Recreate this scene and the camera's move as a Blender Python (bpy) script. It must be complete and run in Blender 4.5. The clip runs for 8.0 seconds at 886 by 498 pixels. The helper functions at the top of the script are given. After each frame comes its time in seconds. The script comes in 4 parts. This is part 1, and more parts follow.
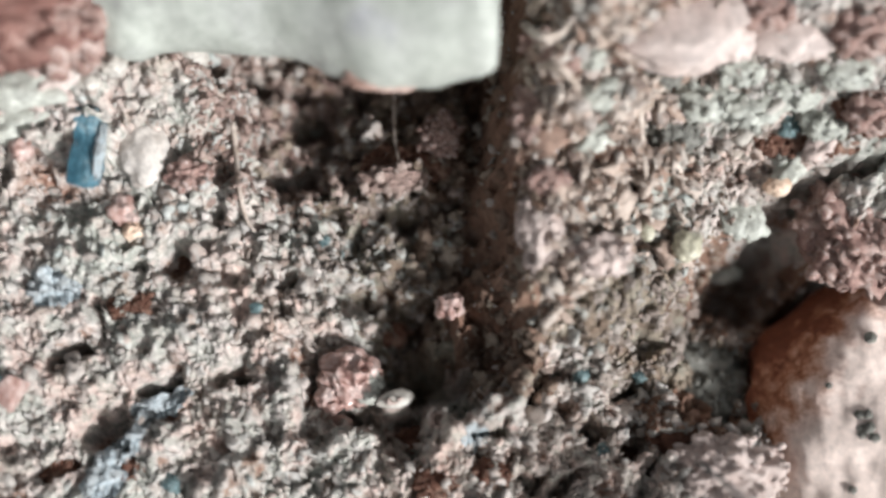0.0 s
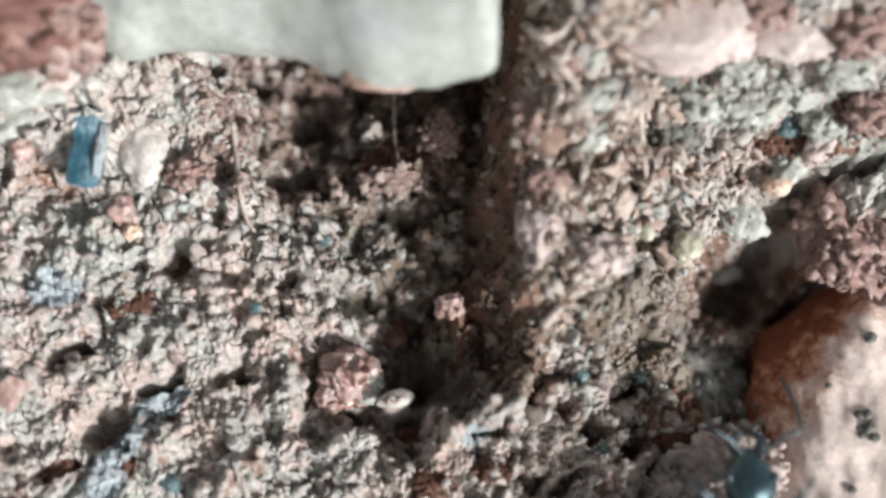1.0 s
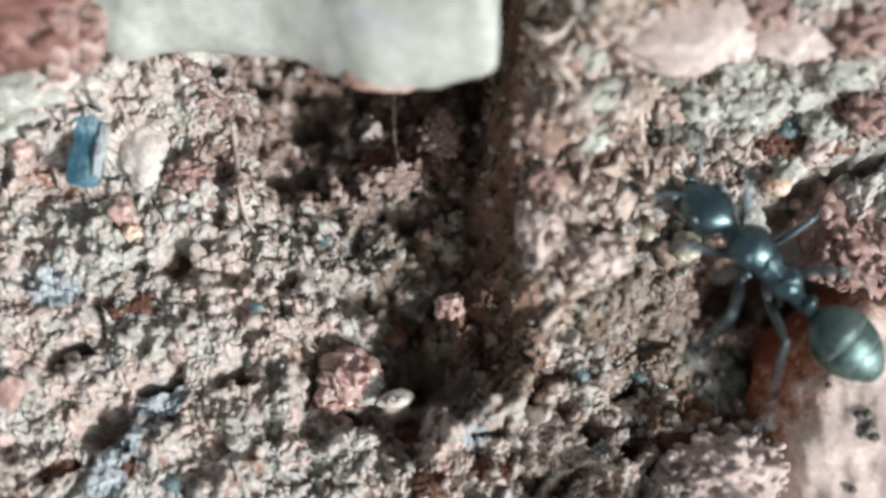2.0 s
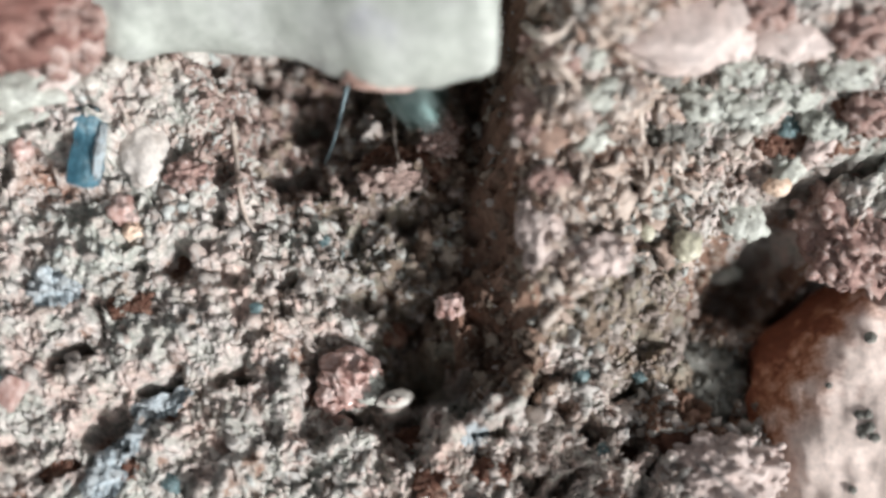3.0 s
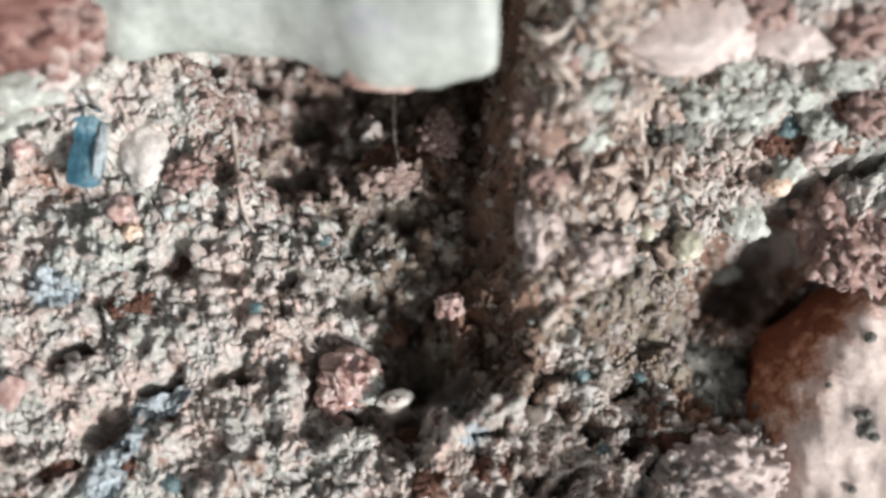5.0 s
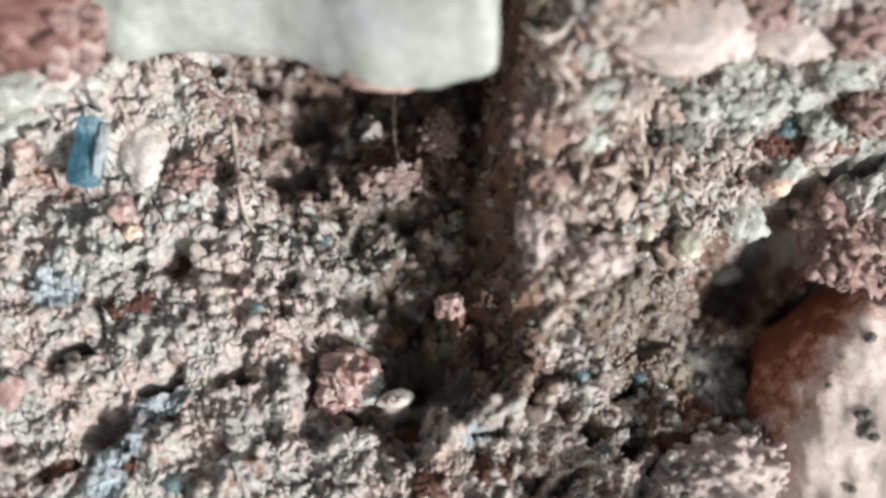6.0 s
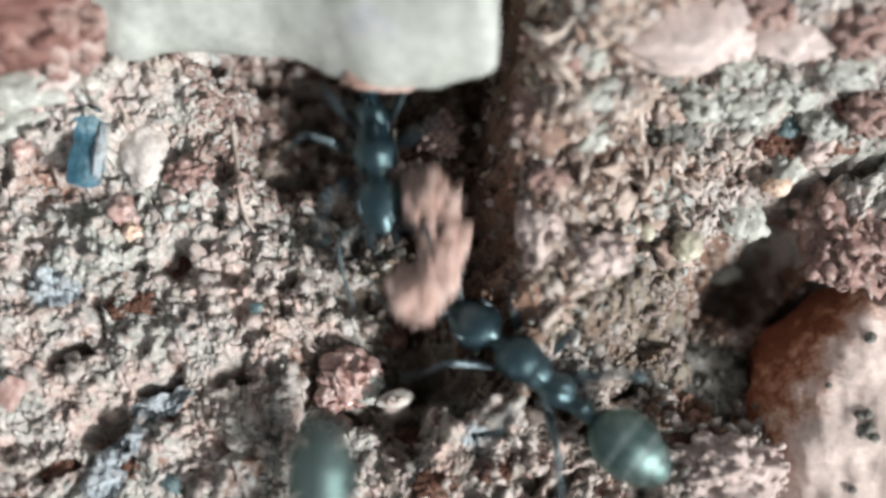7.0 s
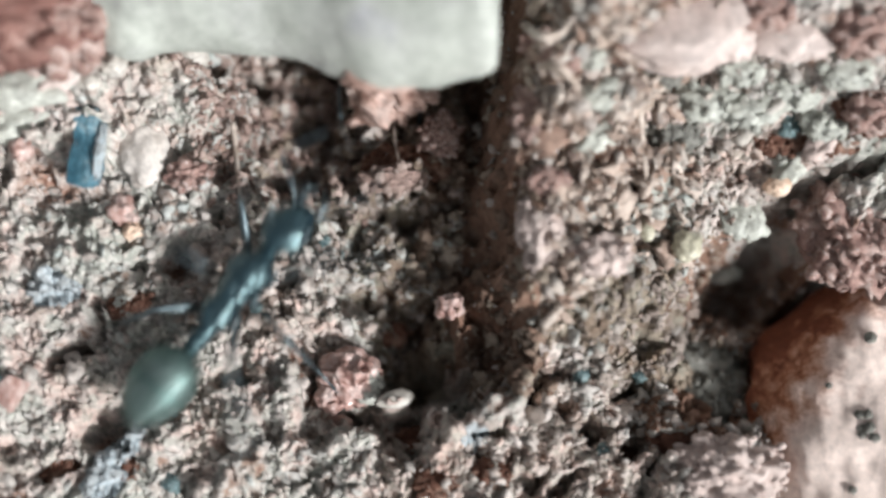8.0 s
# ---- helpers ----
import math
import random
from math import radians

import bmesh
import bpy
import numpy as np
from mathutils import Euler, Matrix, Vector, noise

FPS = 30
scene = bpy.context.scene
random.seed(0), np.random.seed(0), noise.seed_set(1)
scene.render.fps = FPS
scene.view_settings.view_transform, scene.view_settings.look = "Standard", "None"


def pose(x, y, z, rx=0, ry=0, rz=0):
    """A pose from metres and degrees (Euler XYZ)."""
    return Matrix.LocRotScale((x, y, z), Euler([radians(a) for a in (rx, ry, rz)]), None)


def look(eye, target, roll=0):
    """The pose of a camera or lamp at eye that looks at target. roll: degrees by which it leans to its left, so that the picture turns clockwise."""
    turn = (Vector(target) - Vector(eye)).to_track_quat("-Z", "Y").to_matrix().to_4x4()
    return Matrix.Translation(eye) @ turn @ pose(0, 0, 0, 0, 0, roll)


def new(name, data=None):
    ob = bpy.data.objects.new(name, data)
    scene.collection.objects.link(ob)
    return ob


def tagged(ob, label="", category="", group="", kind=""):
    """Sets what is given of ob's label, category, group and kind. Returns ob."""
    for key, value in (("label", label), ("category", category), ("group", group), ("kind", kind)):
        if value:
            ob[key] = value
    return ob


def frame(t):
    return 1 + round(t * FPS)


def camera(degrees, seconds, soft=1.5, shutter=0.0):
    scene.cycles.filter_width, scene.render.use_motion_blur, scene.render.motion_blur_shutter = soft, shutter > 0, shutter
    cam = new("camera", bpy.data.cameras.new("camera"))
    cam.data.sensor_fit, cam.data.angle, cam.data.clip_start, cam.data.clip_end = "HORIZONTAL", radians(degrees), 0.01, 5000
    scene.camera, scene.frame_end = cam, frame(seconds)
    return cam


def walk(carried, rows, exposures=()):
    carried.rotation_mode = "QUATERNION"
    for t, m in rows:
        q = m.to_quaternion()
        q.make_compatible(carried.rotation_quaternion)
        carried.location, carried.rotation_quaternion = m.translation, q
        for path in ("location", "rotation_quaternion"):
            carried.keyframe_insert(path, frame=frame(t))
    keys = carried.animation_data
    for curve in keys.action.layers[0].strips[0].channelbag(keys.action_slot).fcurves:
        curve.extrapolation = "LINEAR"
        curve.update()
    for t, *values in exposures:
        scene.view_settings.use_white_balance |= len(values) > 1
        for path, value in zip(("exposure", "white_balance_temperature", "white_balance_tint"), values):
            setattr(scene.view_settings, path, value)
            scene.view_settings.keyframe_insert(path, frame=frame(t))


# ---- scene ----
MM = 0.001  # everything below is laid out in millimetres

# ---------------------------------------------------------------- camera
cam = camera(40, 8.0, soft=3.1, shutter=0.4)
EYE, AIM = (0, -0.00850, 0.02615), (0, 0, 0)
walk(cam, [(0, look(EYE, AIM)), (8.0, look(EYE, AIM))])
cam.data.dof.use_dof = True
cam.data.dof.focus_distance = 0.0276
cam.data.dof.aperture_fstop = 27

# ---------------------------------------------------------------- light
world = bpy.data.worlds.new("sky")
scene.world = world
world.use_nodes = True
wn = world.node_tree
sky = wn.nodes.new("ShaderNodeTexSky")
sky.sky_type, sky.sun_disc = "NISHITA", False
SUN_FROM = Vector((0.70, -0.60, 0.50)).normalized()
sky.sun_elevation = math.asin(SUN_FROM.z)
sky.sun_rotation = math.atan2(SUN_FROM.x, SUN_FROM.y)
sky.dust_density = 4
haze = wn.nodes.new("ShaderNodeHueSaturation")
haze.inputs["Saturation"].default_value = 0.15
wn.links.new(sky.outputs[0], haze.inputs["Color"])
wn.links.new(haze.outputs[0], wn.nodes["Background"].inputs[0])
wn.nodes["Background"].inputs[1].default_value = 0.095
sun = new("sun", bpy.data.lights.new("sun", "SUN"))
sun.data.energy, sun.data.angle, sun.data.color = 4.4, radians(5), (1.0, 0.99, 0.995)
sun.matrix_world = look(SUN_FROM * 2, (0, 0, 0))
scene.view_settings.exposure = -0.1


# ---------------------------------------------------------------- materials
def ramp_node(nt, stops, source):
    r = nt.nodes.new("ShaderNodeValToRGB")
    while len(r.color_ramp.elements) < len(stops):
        r.color_ramp.elements.new(0.5)
    for e, (p, c) in zip(r.color_ramp.elements, stops):
        e.position, e.color = p, (*c, 1)
    nt.links.new(source, r.inputs[0])
    return r.outputs[0]


def noise_node(nt, scale, detail=4, rough=0.6):
    n = nt.nodes.new("ShaderNodeTexNoise")
    n.inputs["Scale"].default_value, n.inputs["Detail"].default_value = scale, detail
    n.inputs["Roughness"].default_value = rough
    g = nt.nodes.new("ShaderNodeTexCoord")
    nt.links.new(g.outputs["Object"], n.inputs["Vector"])
    return n.outputs["Fac"]


def mix_node(nt, a, b, fac, kind="MIX"):
    m = nt.nodes.new("ShaderNodeMix")
    m.data_type, m.blend_type = "RGBA", kind
    for socket, v in ((m.inputs[6], a), (m.inputs[7], b), (m.inputs[0], fac)):
        if isinstance(v, bpy.types.NodeSocket):
            nt.links.new(v, socket)
        else:
            socket.default_value = (*v, 1) if isinstance(v, tuple) else v
    return m.outputs[2]


def material(name, stops, patch=600.0, grain=9000.0, rough=0.85, bump=0.5, vary=0.5, spread="", coat=0.0,
             spec=0.4, metal=0.0, flank=0.0, tint=None, zones=False):
    """A rough mineral or horny surface: a colour ramp over patches, mixed with fine grain, and relief.
    spread: '' or the source of a random tint, 'island' or 'object'."""
    m = bpy.data.materials.new(name)
    m.use_nodes = True
    nt = m.node_tree
    b = nt.nodes["Principled BSDF"]
    big, fine = noise_node(nt, patch, 5), noise_node(nt, grain, 6, 0.7)
    if spread:
        if spread == "island":
            rnd = nt.nodes.new("ShaderNodeNewGeometry").outputs["Random Per Island"]
        else:
            rnd = nt.nodes.new("ShaderNodeObjectInfo").outputs["Random"]
        add = nt.nodes.new("ShaderNodeMath")
        add.operation = "MULTIPLY_ADD"
        nt.links.new(rnd, add.inputs[0])
        add.inputs[1].default_value = 0.62
        sub = nt.nodes.new("ShaderNodeMath")
        sub.operation = "MULTIPLY_ADD"
        nt.links.new(big, sub.inputs[0])
        sub.inputs[1].default_value, sub.inputs[2].default_value = 0.9, -0.26
        nt.links.new(sub.outputs[0], add.inputs[2])
        col = ramp_node(nt, stops, add.outputs[0])
    else:
        stretch = nt.nodes.new("ShaderNodeMapRange")
        stretch.inputs[1].default_value, stretch.inputs[2].default_value = 0.28, 0.72
        nt.links.new(big, stretch.inputs[0])
        if flank:  # rust on one flank, darkened to paint its shade away from the sun
            where = nt.nodes.new("ShaderNodeVectorMath")
            where.operation = "DOT_PRODUCT"
            nt.links.new(nt.nodes.new("ShaderNodeTexCoord").outputs["Object"], where.inputs[0])
            where.inputs[1].default_value = (0.74, -0.6, 0.25)
            flank_tone = nt.nodes.new("ShaderNodeMath")
            flank_tone.operation = "MULTIPLY_ADD"
            nt.links.new(where.outputs["Value"], flank_tone.inputs[0])
            flank_tone.inputs[1].default_value = flank
            nt.links.new(big, flank_tone.inputs[2])
            lift = nt.nodes.new("ShaderNodeMath")
            nt.links.new(flank_tone.outputs[0], lift.inputs[0])
            lift.inputs[1].default_value = 0.48
            nt.links.new(lift.outputs[0], stretch.inputs[0])
        col = ramp_node(nt, stops, stretch.outputs[0])
    g = ramp_node(nt, [(0.3, (1 - vary,) * 3), (0.7, (1 + vary * 0.3,) * 3)], fine)
    if zones:  # broad drifts of rosier and greener earth
        drift = ramp_node(nt, [(0.34, (1.09, 0.97, 0.92)), (0.5, (1.0, 1.0, 1.0)), (0.64, (0.90, 0.97, 0.95))], noise_node(nt, 330, 3))
        col = mix_node(nt, col, drift, 1.0, "MULTIPLY")
    nt.links.new(mix_node(nt, col, g, 1.0, "MULTIPLY"), b.inputs["Base Color"])
    b.inputs["Roughness"].default_value = rough
    b.inputs["Specular IOR Level"].default_value = spec
    b.inputs["Coat Weight"].default_value = coat
    b.inputs["Coat Roughness"].default_value = 0.12
    b.inputs["Metallic"].default_value = metal
    if tint:  # the cool sheen of fine down on the cuticle
        b.inputs["Specular Tint"].default_value = (*tint, 1)
        b.inputs["IOR"].default_value = 1.8
    if bump:
        u = nt.nodes.new("ShaderNodeBump")
        u.inputs["Strength"].default_value, u.inputs["Distance"].default_value = bump, 0.00003
        nt.links.new(fine, u.inputs["Height"])
        nt.links.new(u.outputs[0], b.inputs["Normal"])
    return m


SOIL = material("soil", [(0.0, (0.24, 0.12, 0.085)), (0.14, (0.38, 0.265, 0.215)), (0.27, (0.54, 0.47, 0.43)), (0.40, (0.64, 0.60, 0.57)), (0.52, (0.43, 0.43, 0.39)), (0.64, (0.61, 0.55, 0.51)),
                         (0.78, (0.60, 0.49, 0.45)), (0.9, (0.47, 0.38, 0.33)), (1, (0.70, 0.67, 0.64))], 1050, 7000, 0.9, 1.0, 0.5, spec=0.15, zones=True)
# Dark olive ground colour that paints in the shade of gully floor and hollow.
OLIVE_SHADE = material("olive_shade_earth", [(0.0, (0.13, 0.076, 0.0534)), (0.3, (0.24, 0.185, 0.142)), (0.6, (0.34, 0.294, 0.236)), (0.8, (0.30, 0.29, 0.24)), (1, (0.44, 0.361, 0.298))], 1100, 7000, 0.9, 0.9, 0.45, spec=0.15)
RUSTEARTH = material("rust_earth", [(0.0, (0.08, 0.0285, 0.0178)), (0.5, (0.17, 0.088, 0.064)), (1, (0.38, 0.257, 0.2))], 1500, 8000, 0.9, 0.8, 0.45, spec=0.15)
TAN = material("tan_earth", [(0.0, (0.12, 0.06, 0.045)), (0.28, (0.30, 0.20, 0.16)), (0.48, (0.55, 0.45, 0.38)), (0.68, (0.64, 0.57, 0.50)), (0.84, (0.34, 0.24, 0.19)), (1, (0.58, 0.55, 0.48))], 1100, 7000, 0.9, 0.9, 0.45, spec=0.15)
TANFLAKE = material("tan_flakes", [(0.0, (0.18, 0.095, 0.07)), (0.2, (0.36, 0.25, 0.20)), (0.45, (0.56, 0.46, 0.395)), (0.75, (0.66, 0.59, 0.53)), (1, (0.56, 0.55, 0.51))], 900, 7000, 0.85, 0.8, 0.4, "island", spec=0.2)
# Brown bank earth, also laid in a deep hollow to paint its shade.
BANK = material("bank_and_shade_earth", [(0.0, (0.15, 0.088, 0.062)), (0.4, (0.25, 0.152, 0.112)), (0.75, (0.31, 0.205, 0.155)), (1, (0.42, 0.315, 0.255))], 900, 7000, 0.9, 0.5, 0.3, spec=0.15)
CRUMB = material("soil_crumbs", [(0.0, (0.24, 0.14, 0.11)), (0.12, (0.42, 0.35, 0.31)), (0.3, (0.52, 0.49, 0.46)), (0.55, (0.60, 0.585, 0.56)),
                                 (0.70, (0.58, 0.51, 0.475)), (0.82, (0.53, 0.555, 0.54)), (0.93, (0.66, 0.65, 0.63)), (1, (0.42, 0.27, 0.22))],
                 350, 7000, 0.9, 0.9, 0.4, "island", spec=0.15, zones=True)
# Brown soil, kept darker so its crumbs paint in gully and hollow shade.
EARTH = material("brown_shade_earth", [(0.0, (0.16, 0.10, 0.08)), (0.2, (0.28, 0.22, 0.19)), (0.45, (0.36, 0.31, 0.275)), (0.7, (0.42, 0.37, 0.335)), (0.88, (0.34, 0.345, 0.315)), (1, (0.50, 0.44, 0.40))],
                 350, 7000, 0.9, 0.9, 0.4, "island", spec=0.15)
# Dark warm brown: the tone of deep shade, painted into crumbs.
DEEP_SHADE = material("dug_earth", [(0.0, (0.12, 0.0617, 0.0401)), (0.3, (0.22, 0.147, 0.111)), (0.55, (0.30, 0.228, 0.182)), (0.8, (0.42, 0.361, 0.294)), (1, (0.58, 0.475, 0.405))],
               350, 7000, 0.9, 0.9, 0.4, "island", spec=0.15)
MAUVE = material("mauve_earth", [(0.0, (0.14, 0.0808, 0.0712)), (0.3, (0.30, 0.214, 0.187)), (0.6, (0.42, 0.323, 0.285)), (0.85, (0.50, 0.399, 0.356)), (1, (0.62, 0.532, 0.481))],
                 350, 7000, 0.9, 0.9, 0.4, "island", spec=0.15)
PEBBLE = material("loose_crumb", [(0.0, (0.20, 0.11, 0.08)), (0.3, (0.44, 0.39, 0.355)), (0.6, (0.57, 0.54, 0.505)), (0.8, (0.55, 0.44, 0.39)), (1, (0.64, 0.63, 0.60))],
                  900, 9000, 0.8, 0.7, 0.5, "object")
SLAB = material("pale_slab", [(0.0, (0.282, 0.291, 0.282)), (0.2, (0.432, 0.461, 0.423)), (0.42, (0.498, 0.536, 0.489)), (0.7, (0.526, 0.555, 0.522)), (1, (0.461, 0.47, 0.526))], 420, 3500, 0.75, 0.8, 0.3)
CHALK = material("chalk", [(0.0, (0.52, 0.46, 0.41)), (0.4, (0.68, 0.63, 0.585)), (1, (0.76, 0.72, 0.68))], 1500, 7000, 0.7, 0.8, 0.35)
BRICK = material("brick_red_stone", [(0.0, (0.09, 0.035, 0.03)), (0.45, (0.19, 0.09, 0.075)), (0.75, (0.34, 0.20, 0.17)), (1, (0.58, 0.46, 0.42))], 700, 6000, 0.85, 0.6, 0.4)
PALEPINK = material("pale_pink_stone", [(0.0, (0.50, 0.38, 0.345)), (0.5, (0.64, 0.54, 0.50)), (1, (0.70, 0.62, 0.59))], 700, 5000, 0.8, 0.8, 0.35, spec=0.2)
RUST = material("rusty_pink_stone", [(0.0, (0.24, 0.085, 0.05)), (0.25, (0.48, 0.22, 0.13)), (0.48, (0.70, 0.46, 0.36)), (0.7, (0.86, 0.66, 0.58)), (1, (0.90, 0.76, 0.69))], 1500, 6000, 0.8, 0.8, 0.3, spec=0.2, flank=270.0)
ROSE = material("rose_clod", [(0.0, (0.18, 0.08, 0.065)), (0.5, (0.42, 0.285, 0.25)), (1, (0.66, 0.57, 0.53))], 1200, 8000, 0.8, 0.7, 0.45)
GREYGREEN = material("grey_green_clod", [(0.0, (0.08, 0.078, 0.065)), (0.5, (0.19, 0.19, 0.17)), (1, (0.40, 0.40, 0.365))], 1500, 8000, 0.8, 0.7, 0.5)
BLUE = material("blue_mineral", [(0.0, (0.015, 0.045, 0.065)), (0.4, (0.05, 0.15, 0.21)), (0.7, (0.13, 0.29, 0.37)), (1, (0.42, 0.56, 0.62))], 1800, 9000, 0.3, 0.5, 0.5, coat=0.4)
TEAL = material("teal_mineral", [(0.0, (0.05, 0.09, 0.10)), (0.5, (0.14, 0.22, 0.23)), (1, (0.36, 0.46, 0.46))], 2500, 9000, 0.5, 0.6, 0.5, coat=0.2)
PALEBLUE = material("pale_blue_flake", [(0.0, (0.37, 0.375, 0.365)), (0.45, (0.50, 0.555, 0.58)), (0.7, (0.43, 0.51, 0.55)), (1, (0.63, 0.645, 0.64))], 2200, 7000, 0.8, 1.0, 0.6, spec=0.2)
WHITE = material("white_mineral", [(0.0, (0.42, 0.385, 0.34)), (0.5, (0.59, 0.56, 0.51)), (1, (0.70, 0.68, 0.64))], 1500, 7000, 0.6, 0.8, 0.4)
ORANGE = material("orange_grain", [(0.0, (0.62, 0.40, 0.28)), (0.5, (0.78, 0.59, 0.45)), (1, (0.82, 0.72, 0.62))], 2500, 9000, 0.5, 0.6, 0.35)
YELLOW = material("pale_yellow_grain", [(0.0, (0.36, 0.34, 0.25)), (0.5, (0.53, 0.51, 0.39)), (1, (0.64, 0.63, 0.53))], 2500, 9000, 0.4, 0.4, 0.3, coat=0.3)
ROSECRYSTAL = material("rose_crystal", [(0.0, (0.17, 0.075, 0.06)), (0.35, (0.44, 0.275, 0.24)), (1, (0.72, 0.61, 0.57))], 3200, 9000, 0.4, 0.4, 0.3, coat=0.3)
ROOT = material("dry_root", [(0.0, (0.34, 0.26, 0.20)), (0.5, (0.56, 0.48, 0.42)), (1, (0.72, 0.66, 0.60))], 2500, 12000, 0.7, 0.4, 0.3)
SHEEN = (0.62, 0.95, 1.0)
CUTICLE = material("ant_cuticle", [(0.0, (0.004, 0.011, 0.016)), (0.6, (0.009, 0.024, 0.036)), (1, (0.02, 0.05, 0.07))], 1500, 20000, 0.31, 0.3, 0.4, coat=0.15, spec=0.95, metal=0.12, tint=SHEEN)
GASTER = material("gaster_cuticle", [(0.0, (0.008, 0.015, 0.016)), (0.6, (0.018, 0.034, 0.035)), (1, (0.04, 0.065, 0.065))], 900, 26000, 0.42, 0.15, 0.3, coat=0.15, spec=1.0, metal=0.1, tint=(0.78, 1.0, 0.96))
TERGITE = material("downy_tergite", [(0.0, (0.06, 0.115, 0.11)), (0.5, (0.18, 0.275, 0.26)), (1, (0.36, 0.47, 0.45))], 1500, 26000, 0.46, 0.25, 0.4, spec=0.6, metal=0.9, tint=(0.8, 1.0, 0.97))
MARGIN = material("pale_margin", [(0.0, (0.10, 0.14, 0.135)), (0.5, (0.18, 0.235, 0.225)), (1, (0.28, 0.34, 0.33))], 1100, 20000, 0.4, 0.2, 0.3)
LIMB = material("ant_limb", [(0.0, (0.010, 0.013, 0.016)), (0.6, (0.022, 0.03, 0.036)), (1, (0.05, 0.06, 0.065))], 1500, 20000, 0.4, 0.1, 0.3, coat=0.1, spec=0.75, tint=(0.7, 0.92, 1.0))
PELLET = material("pellet_soil", [(0.0, (0.32, 0.18, 0.14)), (0.5, (0.55, 0.385, 0.33)), (1, (0.68, 0.55, 0.50))], 1800, 9000, 0.85, 0.6, 0.4)
GREYPELLET = material("grey_pellet_soil", [(0.0, (0.16, 0.12, 0.10)), (0.5, (0.32, 0.27, 0.24)), (1, (0.50, 0.46, 0.42))], 1800, 9000, 0.9, 0.6, 0.4, spec=0.15)
MINT = material("greenish_white_stone", [(0.0, (0.42, 0.42, 0.38)), (0.4, (0.60, 0.63, 0.58)), (1, (0.70, 0.73, 0.69))], 1300, 6000, 0.8, 0.8, 0.35, spec=0.2)
PALE = material("pale_lime_crust", [(0.0, (0.25, 0.24, 0.20)), (0.4, (0.48, 0.495, 0.445)), (1, (0.63, 0.655, 0.605))], 1300, 6000, 0.85, 0.8, 0.4, spec=0.2)


# ---------------------------------------------------------------- helpers for shapes
def part(name, bm, mat, parent=None, label="", smooth=True):
    bmesh.ops.scale(bm, vec=(MM, MM, MM), verts=bm.verts)
    me = bpy.data.meshes.new(name)
    for f in bm.faces:
        f.smooth = smooth
    bm.to_mesh(me)
    bm.free()
    me.materials.append(mat)
    ob = new(name, me)
    if parent:
        ob.parent = parent
    if label:
        ob["label"] = label
    return ob


def lattice(seed):
    return np.random.RandomState(seed).rand(256, 256)


LATTICES = [lattice(s) for s in range(12)]


def value_noise(x, y, k):
    g = LATTICES[k % 12]
    xi, yi = np.floor(x).astype(int), np.floor(y).astype(int)
    fx, fy = x - xi, y - yi
    fx, fy = fx * fx * (3 - 2 * fx), fy * fy * (3 - 2 * fy)
    a, b = g[xi % 256, yi % 256], g[(xi + 1) % 256, yi % 256]
    c, d = g[xi % 256, (yi + 1) % 256], g[(xi + 1) % 256, (yi + 1) % 256]
    return (a * (1 - fx) + b * fx) * (1 - fy) + (c * (1 - fx) + d * fx) * fy - 0.5


def layered(x, y, size, octaves, k, gain=0.5):
    total, amp, c, s = 0, 1.0, 0.8, 0.6
    for o in range(octaves):
        total = total + amp * value_noise(x / size + 17.3 * o, y / size + 9.1 * o, k + o)
        x, y = c * x - s * y, s * x + c * y
        size, amp = size * 0.5, amp * gain
    return total


def packed(x, y, size, k):
    """Flaky grains packed side by side: tilted tops of uneven height with sunken seams between them."""
    gx, gy = x / size, y / size
    xi, yi = np.floor(gx).astype(int), np.floor(gy).astype(int)
    near, second, top, lean = np.full_like(gx, 9.0), np.full_like(gx, 9.0), np.zeros_like(gx), np.zeros_like(gx)
    for ox in (-1, 0, 1):
        for oy in (-1, 0, 1):
            cx, cy = (xi + ox) % 256, (yi + oy) % 256
            jx, jy, jz = LATTICES[k % 12][cx, cy], LATTICES[(k + 1) % 12][cx, cy], LATTICES[(k + 2) % 12][cx, cy]
            dx, dy = xi + ox + jx - gx, yi + oy + jy - gy
            d = np.hypot(dx, 1.25 * dy)
            closer = d < near
            second = np.where(closer, near, np.minimum(second, d))
            top = np.where(closer, jz, top)
            lean = np.where(closer, dx * np.cos(40 * jz) + dy * np.sin(40 * jz), lean)
            near = np.minimum(near, d)
    seam = 0.35 + 0.65 * step(0.0, 0.22, second - near)
    return seam * (0.3 * np.sqrt(np.clip(1 - (near / 0.9) ** 2, 0, 1)) + 1.0 * top + 0.7 * lean + 0.3) - 0.7


def step(a, b, v):
    u = np.clip((v - a) / (b - a), 0, 1)
    return u * u * (3 - 2 * u)


def bump_at(x, y, cx, cy, rx, ry, high, turn=0, power=2):
    c, s = math.cos(radians(turn)), math.sin(radians(turn))
    u, v = (c * (x - cx) + s * (y - cy)) / rx, (-s * (x - cx) + c * (y - cy)) / ry
    return high * np.exp(-((u * u + v * v) ** (power / 2)))


